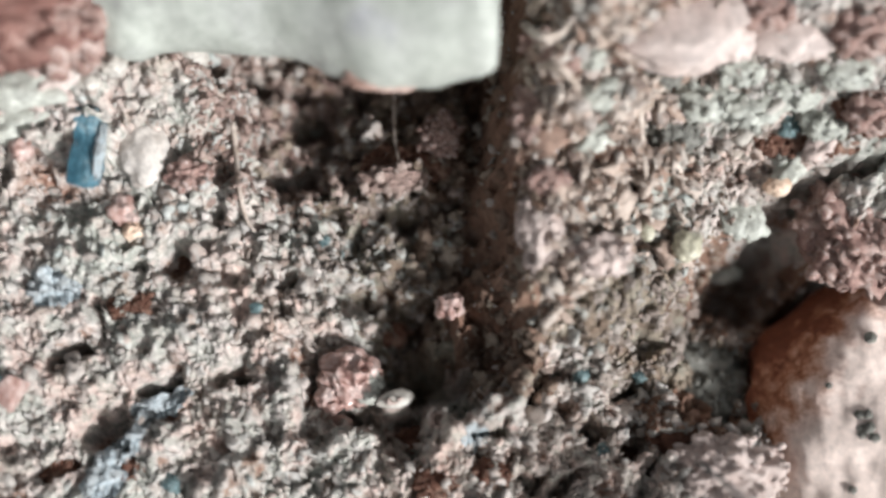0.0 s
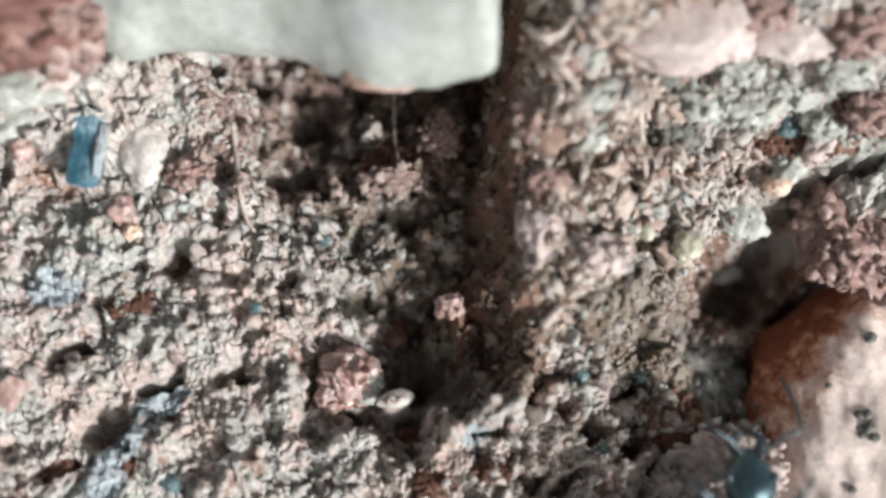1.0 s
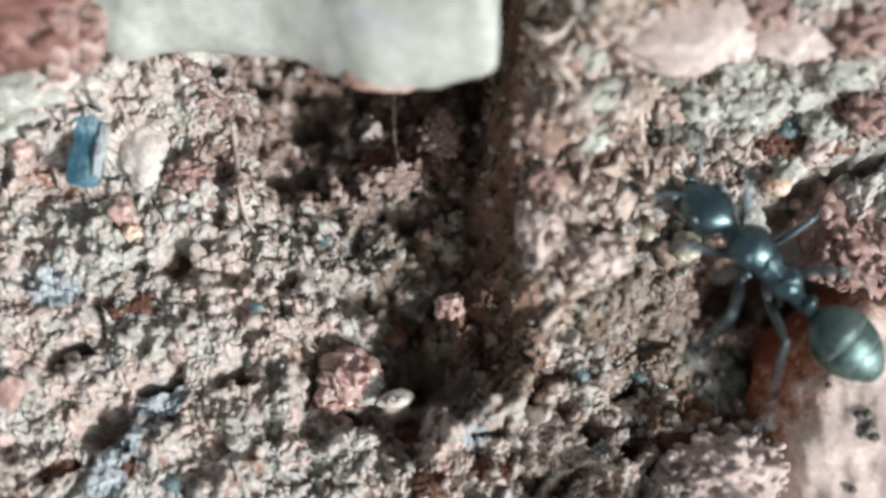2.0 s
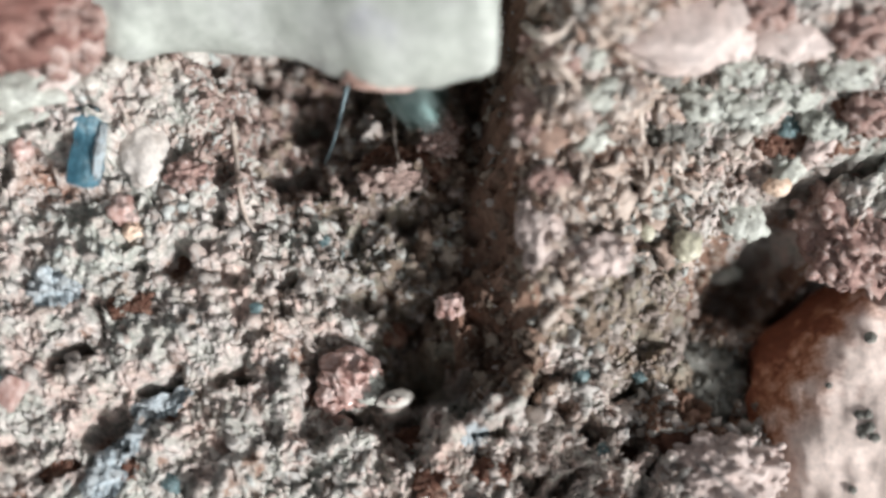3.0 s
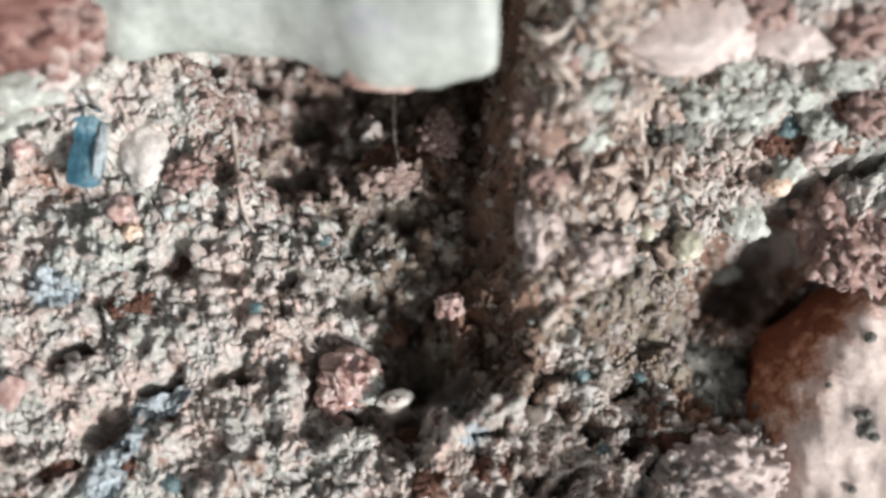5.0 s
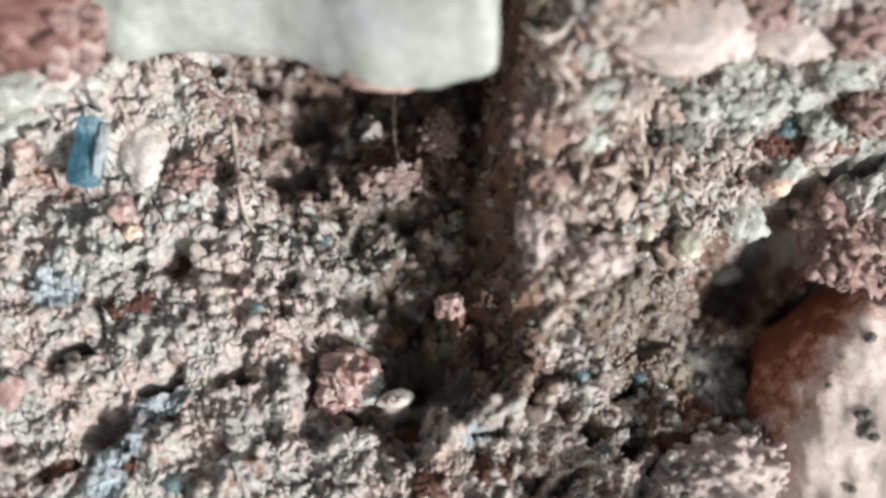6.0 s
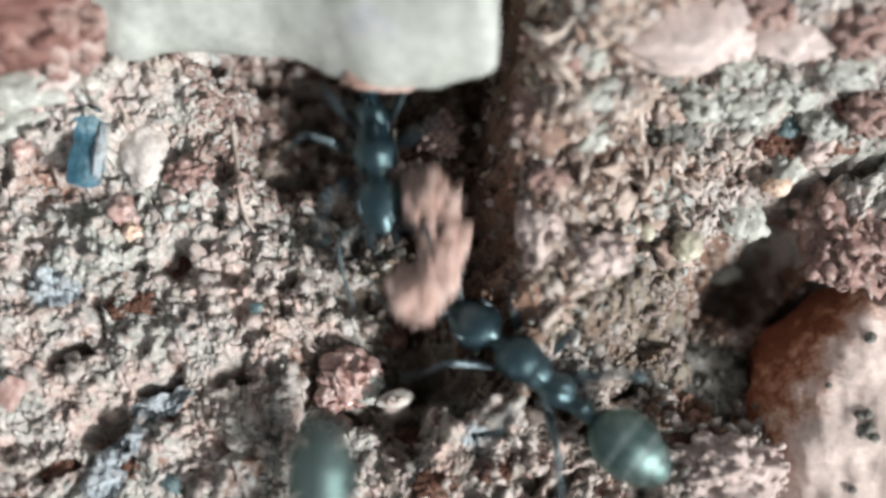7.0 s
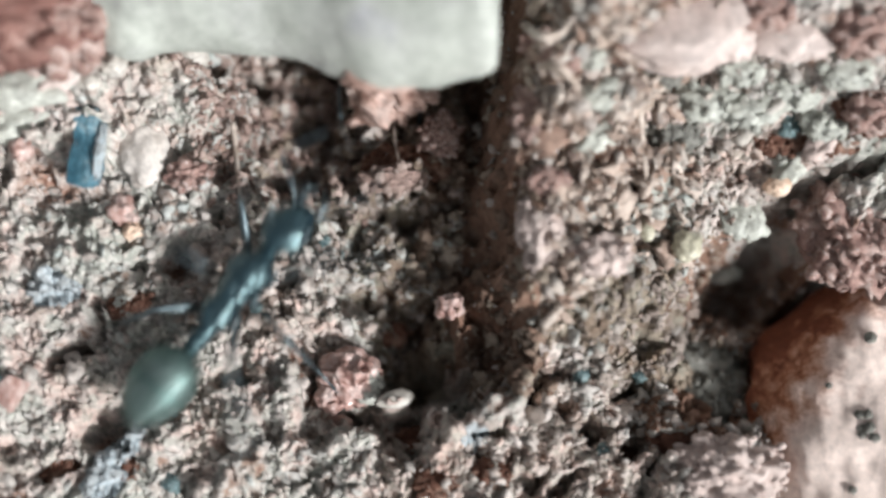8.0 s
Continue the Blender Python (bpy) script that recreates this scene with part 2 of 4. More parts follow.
def terrain(x, y):
    """Height of the soil over the plan, in millimetres."""
    far = 1 - step(12, 60, np.hypot(x, y))
    h = 0.4 * layered(x, y, 3.2, 2, 0) + far * (0.45 * layered(x, y, 1.1, 3, 3) + 0.26 * layered(x, y, 0.4, 2, 6, 0.5))
    calm = 1 - 0.35 * step(-3.0, -4.6, x) * step(1.40, 0.26, y)  # the trodden crust of the open slope
    calm = calm * (1 - 0.6 * step(1.02, 2.73, y) * step(1.9, 3.0, x))  # smoother, lime-crusted ground behind the gully
    h = h + far * calm * (0.2 - 0.7 * np.abs(layered(x, y, 0.66, 3, 9, 0.6)) - 0.3 * step(0.14, 0.34, layered(x, y, 0.55, 2, 4)))
    edge = 1.9 + 0.5 * layered(x, y, 1.3, 4, 8, 0.55) + 0.02 * (y - 2)
    d = edge - x  # how far in from the gully's brow
    face = step(-0.1, 0.2, d) * step(1.9, 1.5, d) * step(-2.4, -1.4, y)  # the smooth face of the bank
    # the baked crust: fused crumbs that wind over the surface
    wx = x + 0.30 * value_noise(x / 0.36, y / 0.36, 1) + 0.10 * value_noise(x / 0.13, y / 0.13, 5)
    wy = y + 0.30 * value_noise(x / 0.36 + 40, y / 0.36, 2) + 0.10 * value_noise(x / 0.13, y / 0.13 + 30, 6)
    grains = 0.13 * packed(wx, wy, 0.36, 7) + 0.13 * packed(wy + 3, wx, 0.19, 2)
    h = h + far * (0.45 + 0.55 * calm) * (1 - 0.6 * face) * (grains + 0.05 * layered(x, y, 0.1, 2, 2))
    h = h + 0.22 * np.clip(y, -8, 2) * (1 - step(12, 60, np.hypot(x, y)))
    # the ground rises away from the viewer on both sides of the entrance
    rise = 1 - step(30, 90, np.hypot(x, y))
    h = h + rise * (3.9 * step(1.27, 6.40, y) * step(-6.2, -8.4, x) + 3.9 * step(0.51, 6.40, y) * step(1.6, 4.0, x))
    h = h + rise * 1.2 * step(-3.6, -4.6, x) * step(-10.5, -9.0, x) * step(5.19, 6.70, y)  # the sill on which the slab lies
    # the gully: a sheer bank on one side, a long slope on the other, running back under the slab
    bank = step(-3.7, -0.2, y) * rise
    h = h + (1.45 + 0.7 * layered(x, y, 1.6, 2, 2)) * bank * step(1.5, 0.0, d) * (1 - step(0.7, 3.8, -d))
    h = h + 0.6 * step(0.26, 3.16, y) * rise * step(1.4, 0.0, d) * (1 - step(0.7, 1.8, -d))
    across = step(-0.12, 1.65, d) * np.where(d > 0, 0.36 * np.exp(-np.clip(d - 0.9, 0, 99) / 0.6) + 0.6 * (1 - step(0, 2.2, d - 3.6 - 0.36 * np.clip(y + 2, 0, 8))), 1)
    along = step(-3.39, -1.98, y) * (1 - step(58, 64, y))
    h = h - (1.7 + 0.6 * step(1, 4, y)) * across * along
    shaft = step(-5.0, -3.0, x) * (1 - step(1.0, 1.6, x)) * step(-3.45, -1.48, y) * (1 - step(40, 60, y))
    h = h + far * shaft * (0.25 - 1.1 * np.abs(layered(x, y, 0.9, 3, 5, 0.6)) - 0.5 * step(0.1, 0.3, layered(x, y, 0.7, 2, 1)))
    h = h - 0.5 * step(-4.2, -2.6, x) * (1 - step(0.9, 1.5, x)) * step(3.16, 4.53, y) * (1 - step(58, 64, y))
    # hollows and cracks in the crumbly slope, ragged at the rim
    px, py = x + 0.55 * layered(x, y, 0.7, 3, 1, 0.6), y + 0.45 * layered(x + 31, y, 0.7, 3, 4, 0.6)
    h = h + bump_at(px, py, -0.30, -3.06, 1.35, 0.62, -1.5, 10, 4)
    h = h + bump_at(px, py, -0.91, -4.06, 0.5, 0.7, -1.2, 10, 3)
    h = h + bump_at(px, py, -0.78, -2.47, 0.65, 0.75, -1.7, 0, 3)
    h = h + bump_at(px, py, -2.00, -3.67, 0.85, 0.26, -1.0, 0, 4)
    h = h + bump_at(px, py, -0.56, -1.17, 0.7, 0.4, -1.2, 0, 3)
    h = h + bump_at(px, py, -2.98, -3.08, 0.26, 0.7, -0.7, 0, 2)
    h = h + bump_at(px, py, -2.07, -3.50, 0.55, 0.16, -0.9, 0, 4)
    h = h + bump_at(px, py, -3.35, 2.15, 0.55, 0.4, -0.9, 0, 2)
    h = h + bump_at(px, py, -3.52, 1.78, 0.8, 0.5, -0.9, 0, 2)
    h = h + bump_at(px, py, -2.92, 3.37, 0.6, 0.6, -1.2, 0, 2)
    h = h + bump_at(px, py, -2.19, 2.66, 0.4, 0.4, -0.9, 0, 2)
    h = h + bump_at(px, py, -4.68, 4.46, 0.6, 0.3, -0.8, 0, 2)
    h = h + bump_at(px, py, -4.13, 4.09, 0.8, 0.6, -0.4, 0, 2)
    h = h + bump_at(px, py, -1.20, 1.02, 0.5, 0.5, -0.8, 0, 2)
    h = h + bump_at(px, py, 0.20, -0.61, 0.6, 0.7, -1, 0, 2)
    h = h + bump_at(px, py, -1.32, -1.67, 0.5, 0.2, -0.7, 0, 4)
    h = h + bump_at(px, py, -3.55, -0.55, 0.22, 0.14, -0.5, 0, 4)
    h = h + bump_at(px, py, -4.01, -0.19, 0.2, 0.12, -0.4, 0, 4)
    h = h + bump_at(px, py, -4.92, 0.83, 0.35, 0.3, -0.5, 0, 2)
    h = h + bump_at(px, py, -6.11, -0.26, 0.5, 0.3, -1.1, 20, 4)
    h = h + bump_at(px, py, -5.35, -0.18, 0.3, 0.2, -0.5, 0, 4)
    h = h + bump_at(px, py, -7.54, -1.58, 0.14, 0.5, -0.6, -15, 4)
    h = h + bump_at(px, py, -7.00, -0.43, 0.2, 0.14, -0.5, 0, 4)
    h = h + bump_at(px, py, -6.43, -3.08, 0.55, 0.2, -1.4, 20, 4)
    h = h + bump_at(px, py, -4.54, -2.78, 0.55, 0.24, -1.4, 8, 4)
    h = h + bump_at(px, py, -7.47, -4.06, 0.5, 0.42, -1.1, 35, 4)
    h = h + bump_at(px, py, -8.41, -2.32, 0.5, 0.15, -1.2, 5, 4)
    h = h + bump_at(px, py, -8.39, -4.86, 0.5, 0.2, -1.2, 12, 4)
    h = h + bump_at(px, py, -6.93, -4.57, 0.14, 0.2, -0.6, -10, 4)
    h = h + bump_at(px, py, -2.82, -4.06, 0.5, 0.25, -0.6, 0, 2)
    h = h + bump_at(px, py, 7.5, -0.02, 1.35, 0.9, -3.9, 0, 3)
    h = h + bump_at(px, py, 8.35, -1.15, 1.5, 0.5, -1.9, 39, 4)  # the cleft under the broken face of the stone
    h = h + bump_at(px, py, 9.75, -0.35, 1.3, 0.6, -2.2, 30, 4)
    h = h + bump_at(px, py, 8.1, 0.6, 0.95, 0.6, -1.4, 20, 3)
    h = h + bump_at(px, py, 8.35, -1.62, 1.6, 0.5, -1.1, 39, 4)
    h = h + bump_at(px, py, 0.35, -2.05, 1.15, 0.75, -0.35, 0, 3)
    h = h + bump_at(px, py, -0.15, 1.35, 0.75, 1.0, -0.9, 10, 3)  # the low run along the foot of the bank
    h = h + bump_at(px, py, -1.30, -0.95, 1.0, 0.9, -0.6, 0, 3)
    h = h + bump_at(px, py, 7.0, -0.8, 1.1, 0.75, -1.5, 0, 3)
    h = h + bump_at(px, py, 0.75, -3.80, 1.5, 0.32, 0.9, 29, 3)  # the brow of the pit
    h = h + bump_at(px, py, -2.10, -2.72, 1.0, 0.85, -0.9, 0, 4)  # the pocket round the crystal cluster
    h = h + bump_at(px, py, 5.03, 2.10, 0.6, 0.4, -1.4, 0, 3)
    h = h + bump_at(px, py, 4.78, 3.10, 0.8, 0.25, -1, 0, 4)
    h = h + bump_at(px, py, 8.75, 1.55, 1.2, 0.32, -1.9, 18, 4)
    h = h + bump_at(px, py, -7.86, 2.69, 0.5, 0.16, -0.8, 0, 4)
    h = h + bump_at(px, py, -8.65, 2.23, 0.35, 0.18, -0.6, 0, 4)
    h = h + bump_at(px, py, -8.83, 2.79, 0.5, 0.1, -0.6, 5, 4)
    h = h + bump_at(px, py, -3.71, 1.78, 0.7, 0.35, -1, 0, 4)
    h = h + bump_at(px, py, -4.41, 4.31, 1, 0.3, -1.2, 0, 4)
    h = h + bump_at(px, py, -2.36, 1.78, 0.3, 0.5, -0.8, 0, 4)
    h = h + bump_at(px, py, -3.32, 3.51, 0.5, 0.4, -1, 0, 4)
    h = h + bump_at(px, py, -5.46, 2.17, 0.4, 0.2, -0.6, -50, 4)
    h = h + bump_at(px, py, -7.26, 3.66, 0.4, 0.2, -0.5, 20, 4)
    h = h + bump_at(px, py, -5.00, 1.90, 0.3, 0.5, -0.6, 0, 4)
    h = h + bump_at(px, py, 7.43, 2.01, 0.9, 0.4, -0.9, 15, 2)
    h = h + bump_at(px, py, 4.35, -2.91, 0.65, 1.1, -0.9, 0, 3)
    h = h + bump_at(px, py, 6.3, -2.2, 1.25, 1.35, -2.2, 0, 3)
    h = h + bump_at(px, py, 10.10, -3.69, 3.15, 3.9, -1.35, 0, 6)  # the bed of the large stone
    h = h + bump_at(px, py, 6.58, -2.84, 0.25, 1.1, -1.3, 0, 4)
    h = h + bump_at(px, py, 5.66, -1.83, 1.1, 0.36, -0.5, -4, 4)
    h = h + bump_at(px, py, 2.09, -3.27, 0.3, 0.35, -0.9, 0, 4)
    h = h + bump_at(px, py, 3.28, -3.92, 0.55, 0.2, -0.9, -10, 4)
    h = h + bump_at(px, py, 4.35, -4.43, 0.5, 0.25, -0.8, 30, 4)
    h = h + bump_at(px, py, 5.42, -4.12, 0.5, 0.22, -0.9, 15, 4)
    h = h + bump_at(px, py, 4.31, -2.78, 0.22, 0.25, -0.6, 0, 4)
    h = h + bump_at(px, py, 2.80, 1.28, 0.4, 0.5, -0.5, 0, 2)
    h = h + bump_at(px, py, 4.64, -1.85, 0.3, 0.25, -0.6, 0, 4)
    h = h + bump_at(px, py, 4.13, -1.98, 0.5, 0.35, -0.5, 0, 2)
    h = h + bump_at(x, y, 0.17, -1.18, 0.42, 0.36, 1.1, 0, 4)  # a knob of soil under the rosy crystal
    h = h + bump_at(x, y, -1.07, -3.32, 0.32, 0.18, 2.5, 10, 4)  # a stub of soil under the white flake
    # cracks in the ground below the gully
    h = h + bump_at(px, py, 3.46, -3.97, 0.45, 0.2, -0.95, -15, 4)
    h = h + bump_at(px, py, 2.73, -3.54, 0.3, 0.22, -0.95, 20, 4)
    h = h + bump_at(px, py, 2.08, -3.13, 0.3, 0.2, -0.95, 40, 4)
    h = h + bump_at(px, py, 4.42, -4.35, 0.5, 0.25, -0.95, 10, 4)
    h = h + bump_at(px, py, 3.93, -2.84, 0.3, 0.25, -0.95, 0, 4)
    h = h + bump_at(px, py, 2.84, -5.14, 0.4, 0.15, -0.95, 30, 4)
    h = h + bump_at(px, py, 1.95, -5.04, 0.3, 0.15, -0.95, 20, 4)
    h = h + bump_at(px, py, 1.08, -4.09, 0.25, 0.15, -0.95, 0, 4)
    h = h + bump_at(px, py, -0.3, -5.04, 0.35, 0.15, -0.95, 10, 4)
    # swellings
    h = h + bump_at(px, py, 0.65, -0.74, 0.5, 0.35, 0.6, 0, 3) + bump_at(px, py, 0.40, 1.78, 0.4, 0.5, 0.5, 0, 3)
    h = h + bump_at(px, py, -0.63, 0.01, 0.55, 0.55, -0.9, 0, 3) + bump_at(px, py, -0.79, 1.08, 0.45, 0.3, -0.8, 0, 3)
    h = h + bump_at(px, py, 0.24, -1.79, 0.6, 0.4, 0.75, 0, 3)
    h = h + bump_at(px, py, 6.78, 0.46, 0.8, 0.4, 0.7, 0, 4)
    h = h + bump_at(px, py, -1.21, 1.71, 0.9, 0.32, 0.8, 8, 4) + bump_at(px, py, -0.18, 2.66, 0.5, 0.5, 0.8, 0, 4) + bump_at(px, py, -1.88, 3.37, 0.35, 0.3, 0.6, 0, 4)
    h = h + bump_at(px, py, -2.87, 1.40, 0.7, 0.4, 0.4, 0, 4) + bump_at(px, py, -0.05, 0.77, 0.5, 0.35, 0.5, 0, 4)
    h = h + 0.11 * np.clip(-x - 4.5, 0, 7) * far
    h = h + bump_at(x, y, -5.3, -4.65, 1.6, 1.1, 0.45, 0, 4)
    h = h + bump_at(x, y, -5.75, -1.98, 1.6, 0.6, 0.4, 15)
    h = h + bump_at(x, y, -5.94, 3.59, 1.3, 0.9, 0.8)
    h = h + bump_at(x, y, -9.14, 3.37, 2.5, 1.2, 0.4)
    h = h + bump_at(x, y, 0.96, -3.70, 0.9, 0.5, 0.3)
    return h


def ground_at(x, y):
    return float(terrain(np.array([float(x)]), np.array([float(y)]))[0])


def rock_mesh(radii, seed, rough=0.25, levels=3, boxy=1.0, lumps=1.2):
    bm = bmesh.new()
    bmesh.ops.create_icosphere(bm, subdivisions=levels, radius=1)
    off = Vector((seed * 3.7, seed * 1.9, -seed * 2.3))
    for v in bm.verts:
        p = v.co.copy()
        k = 1 + rough * noise.fractal(p * lumps + off, 0.9, 2.1, 5) + rough * 0.6 * (noise.voronoi(p * lumps * 1.3 + off)[0][0] - 0.4)
        flat = math.copysign(abs(p.z) ** boxy, p.z)
        wide = (max(1 - abs(flat) ** 3.5, 0) ** 0.28 / max(math.hypot(p.x, p.y), 1e-4)) if boxy < 1 else 1
        v.co = Vector((p.x * wide * radii[0], p.y * wide * radii[1], flat * radii[2])) * k
    return bm


def rock(name, x, y, radii, mat, label, category, seed=1, rough=0.25, levels=3, sink=0.35, turn=0, tip=0, lumps=1.2, z=None, group="", boxy=1.0):
    ob = part(name, rock_mesh(radii, seed, rough, levels, boxy, lumps), mat)
    base = ground_at(x, y) if z is None else z
    ob.matrix_basis = pose(x * MM, y * MM, (base + radii[2] * (1 - 2 * sink)) * MM, tip, 0, turn)
    return tagged(ob, label, category, group)


def tube(bm, points, radii, sides=8):
    """A tapering, capped tube along the points."""
    rings = []
    pts = [Vector(p) for p in points]
    for i, p in enumerate(pts):
        d = (pts[min(i + 1, len(pts) - 1)] - pts[max(i - 1, 0)]).normalized()
        side = d.cross(Vector((0.13, 0.21, 0.97))).normalized()
        upw = side.cross(d)
        rings.append([bm.verts.new(p + radii[i] * (math.cos(a) * side + math.sin(a) * upw))
                      for a in (2 * math.pi * k / sides for k in range(sides))])
    for a, b in zip(rings, rings[1:]):
        for k in range(sides):
            bm.faces.new((a[k], a[(k + 1) % sides], b[(k + 1) % sides], b[k]))
    bm.faces.new(list(reversed(rings[0])))
    bm.faces.new(rings[-1])
    return bm


def bent(points, n=6):
    """A smooth line through the points."""
    p = [Vector(q) for q in points]
    p = [2 * p[0] - p[1]] + p + [2 * p[-1] - p[-2]]
    out = []
    for i in range(1, len(p) - 2):
        for k in range(n):
            t = k / n
            out.append(0.5 * (2 * p[i] + (p[i + 1] - p[i - 1]) * t + (2 * p[i - 1] - 5 * p[i] + 4 * p[i + 1] - p[i + 2]) * t * t
                              + (3 * p[i] - p[i - 1] - 3 * p[i + 1] + p[i + 2]) * t ** 3))
    return out + [p[-2]]


# ---------------------------------------------------------------- ground
def spaced(lo, hi, pitch):
    inner = list(np.arange(lo, hi + pitch / 2, pitch))
    left, right, d = [], [], pitch
    while d < 1.2e6:
        d *= 1.32
        left.append((left[-1] if left else lo) - d)
        right.append((right[-1] if right else inner[-1]) + d)
    return np.array(left[::-1] + inner + right)


def sheet_mesh(name, xs, ys):
    gx, gy = np.meshgrid(xs, ys)
    co = np.stack([gx, gy, terrain(gx, gy)], -1).reshape(-1, 3) * MM
    nx, ny = len(xs), len(ys)
    idx = np.arange(nx * ny).reshape(ny, nx)
    quads = np.stack([idx[:-1, :-1], idx[:-1, 1:], idx[1:, 1:], idx[1:, :-1]], -1).reshape(-1, 4)
    me = bpy.data.meshes.new(name)
    me.vertices.add(len(co))
    me.vertices.foreach_set("co", co.astype(np.float32).ravel())
    me.loops.add(quads.size)
    me.loops.foreach_set("vertex_index", quads.astype(np.int32).ravel())
    me.polygons.add(len(quads))
    me.polygons.foreach_set("loop_start", np.arange(0, quads.size, 4, dtype=np.int32))
    me.polygons.foreach_set("use_smooth", np.ones(len(quads), dtype=bool))
    me.update(calc_edges=True)
    return me


ground_mesh = sheet_mesh("ground", spaced(-11.5, 11.5, 0.028), spaced(-6.8, 7.6, 0.028))
ground_mesh.materials.append(SOIL)
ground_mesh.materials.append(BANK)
ground_mesh.materials.append(TAN)
ground_mesh.materials.append(OLIVE_SHADE)


def ground_tones(me):
    """The gully's bank and the pit beside the large stone are brown, the brow above the bank is tan; brown and olive
    paint in the shade of the hollows and the gully floor.
    """
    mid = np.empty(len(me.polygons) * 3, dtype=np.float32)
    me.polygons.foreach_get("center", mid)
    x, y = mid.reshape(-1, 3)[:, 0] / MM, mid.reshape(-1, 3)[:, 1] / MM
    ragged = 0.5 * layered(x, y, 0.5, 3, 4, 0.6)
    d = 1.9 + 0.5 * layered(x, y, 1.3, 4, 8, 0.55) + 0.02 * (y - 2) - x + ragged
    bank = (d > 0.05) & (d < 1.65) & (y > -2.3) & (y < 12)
    # The second ellipse is the deep hollow, its shade painted in dark brown.
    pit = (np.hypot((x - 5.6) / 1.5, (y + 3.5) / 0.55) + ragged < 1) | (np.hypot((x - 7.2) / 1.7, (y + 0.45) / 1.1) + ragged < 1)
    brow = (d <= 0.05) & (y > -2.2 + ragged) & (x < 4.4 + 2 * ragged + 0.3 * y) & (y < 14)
    # Gully floor and hollow: their shade is painted as darker olive ground.
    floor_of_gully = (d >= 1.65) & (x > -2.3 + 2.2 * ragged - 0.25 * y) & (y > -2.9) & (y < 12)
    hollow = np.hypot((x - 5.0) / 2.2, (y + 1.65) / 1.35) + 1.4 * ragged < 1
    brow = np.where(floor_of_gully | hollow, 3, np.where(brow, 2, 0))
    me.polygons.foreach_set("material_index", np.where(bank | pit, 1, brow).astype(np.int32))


ground_tones(ground_mesh)
ground = tagged(new("ground", ground_mesh), "crumbly grey-brown soil with a gully and small hollows", "ground", kind="structure")


def crumb_shapes(levels, count, rough):
    shapes = []
    for s in range(count):
        bm = bmesh.new()
        bmesh.ops.create_icosphere(bm, subdivisions=levels, radius=1)
        off = Vector((s * 5.1, s * 2.7, s * 7.7))
        for v in bm.verts:
            v.co *= 1 + rough * (noise.noise(v.co * 1.4 + off) + 0.5 * noise.noise(v.co * 3.1 + off))
        shapes.append((np.array([v.co for v in bm.verts]), np.array([[v.index for v in f.verts] for f in bm.faces])))
        bm.free()
    return shapes


# spots with no loose crumbs: crusts, hollows and the things that lie open
BARE = [(-2.16, -2.66, 0.95), (-1.18, -2.90, 0.6), (-8.67, -0.99, 0.6), (-6.22, -3.38, 0.6), (-6.73, -4.19, 0.4), (-7.51, -4.94, 0.6), (-7.69, 1.79, 0.8), (-0.19, -2.58, 0.9), (-0.94, -3.68, 0.6),
        (-2.52, -3.61, 0.6), (0.15, -1.08, 0.45), (-7.78, -3.89, 0.5), (-4.68, -2.59, 0.4), (-6.56, -2.98, 0.4), (-6.18, -0.05, 0.4), (-7.18, 0.74, 0.4), (-6.92, 0.27, 0.3), (6.03, -2.83, 0.8),
        (8.0, -1.75, 0.7), (8.9, -1.0, 0.75), (7.3, -2.6, 0.55), (9.6, -0.9, 0.5)]


def scatter(name, count, small, large, levels, seed, lift, mat, field=(-11.5, 11.5, -6.6, 7.4), dark=False, flat=1.0):
    """Many crumbs lying on the soil, joined into one mesh."""
    rng = np.random.RandomState(seed)
    x, y = rng.uniform(field[0], field[1], count), rng.uniform(field[2], field[3], count)
    keep = np.abs(x) < 10.6 + 0.12 * y
    if field[0] > -11:  # a patch thins out towards its rim
        rim = np.minimum(np.minimum(x - field[0], field[1] - x), np.minimum(y - field[2], field[3] - y)) + 0.8 * layered(x, y, 0.8, 2, 3)
        keep &= rng.rand(count) < rim / 0.7
    d = 1.9 + 0.5 * layered(x, y, 1.3, 4, 8, 0.55) + 0.02 * (y - 2) - x
    keep &= (d < -0.1) | (d > 1.6) | (y < -2.0) | (rng.rand(count) < 0.12)  # few cling to the bank
    keep &= (x > -3.4) | (y > 1.2) | (rng.rand(count) > 0.5)
    if not dark:  # only crumbs darkened for its shade lie in the hollow beside the bank
        keep &= np.hypot((x - 5.0) / 2.0, (y + 1.65) / 1.2) > 1
    for cx, cy, cr in BARE:
        keep &= np.hypot(x - cx, y - cy) > cr
    x, y = x[keep], y[keep]
    n = len(x)
    r = small + (large - small) * rng.rand(n) ** 3.5
    z = terrain(x, y) + r * lift * (rng.rand(n) * 1.2 - 0.1)
    shapes = crumb_shapes(levels, 16, 1.25)
    nv, nf = len(shapes[0][0]), len(shapes[0][1])
    base = np.stack([s[0] for s in shapes])[rng.randint(0, 16, n)]
    q = rng.normal(size=(n, 4))
    q /= np.linalg.norm(q, axis=1)[:, None]
    w, a, b, c = q.T
    rot = np.stack([1 - 2 * (b * b + c * c), 2 * (a * b - c * w), 2 * (a * c + b * w), 2 * (a * b + c * w), 1 - 2 * (a * a + c * c), 2 * (b * c - a * w),
                    2 * (a * c - b * w), 2 * (b * c + a * w), 1 - 2 * (a * a + b * b)], -1).reshape(n, 3, 3)
    base = base * rng.uniform(0.3, 1.5, (n, 1, 3)) * np.array([1.0, 1.0, flat])
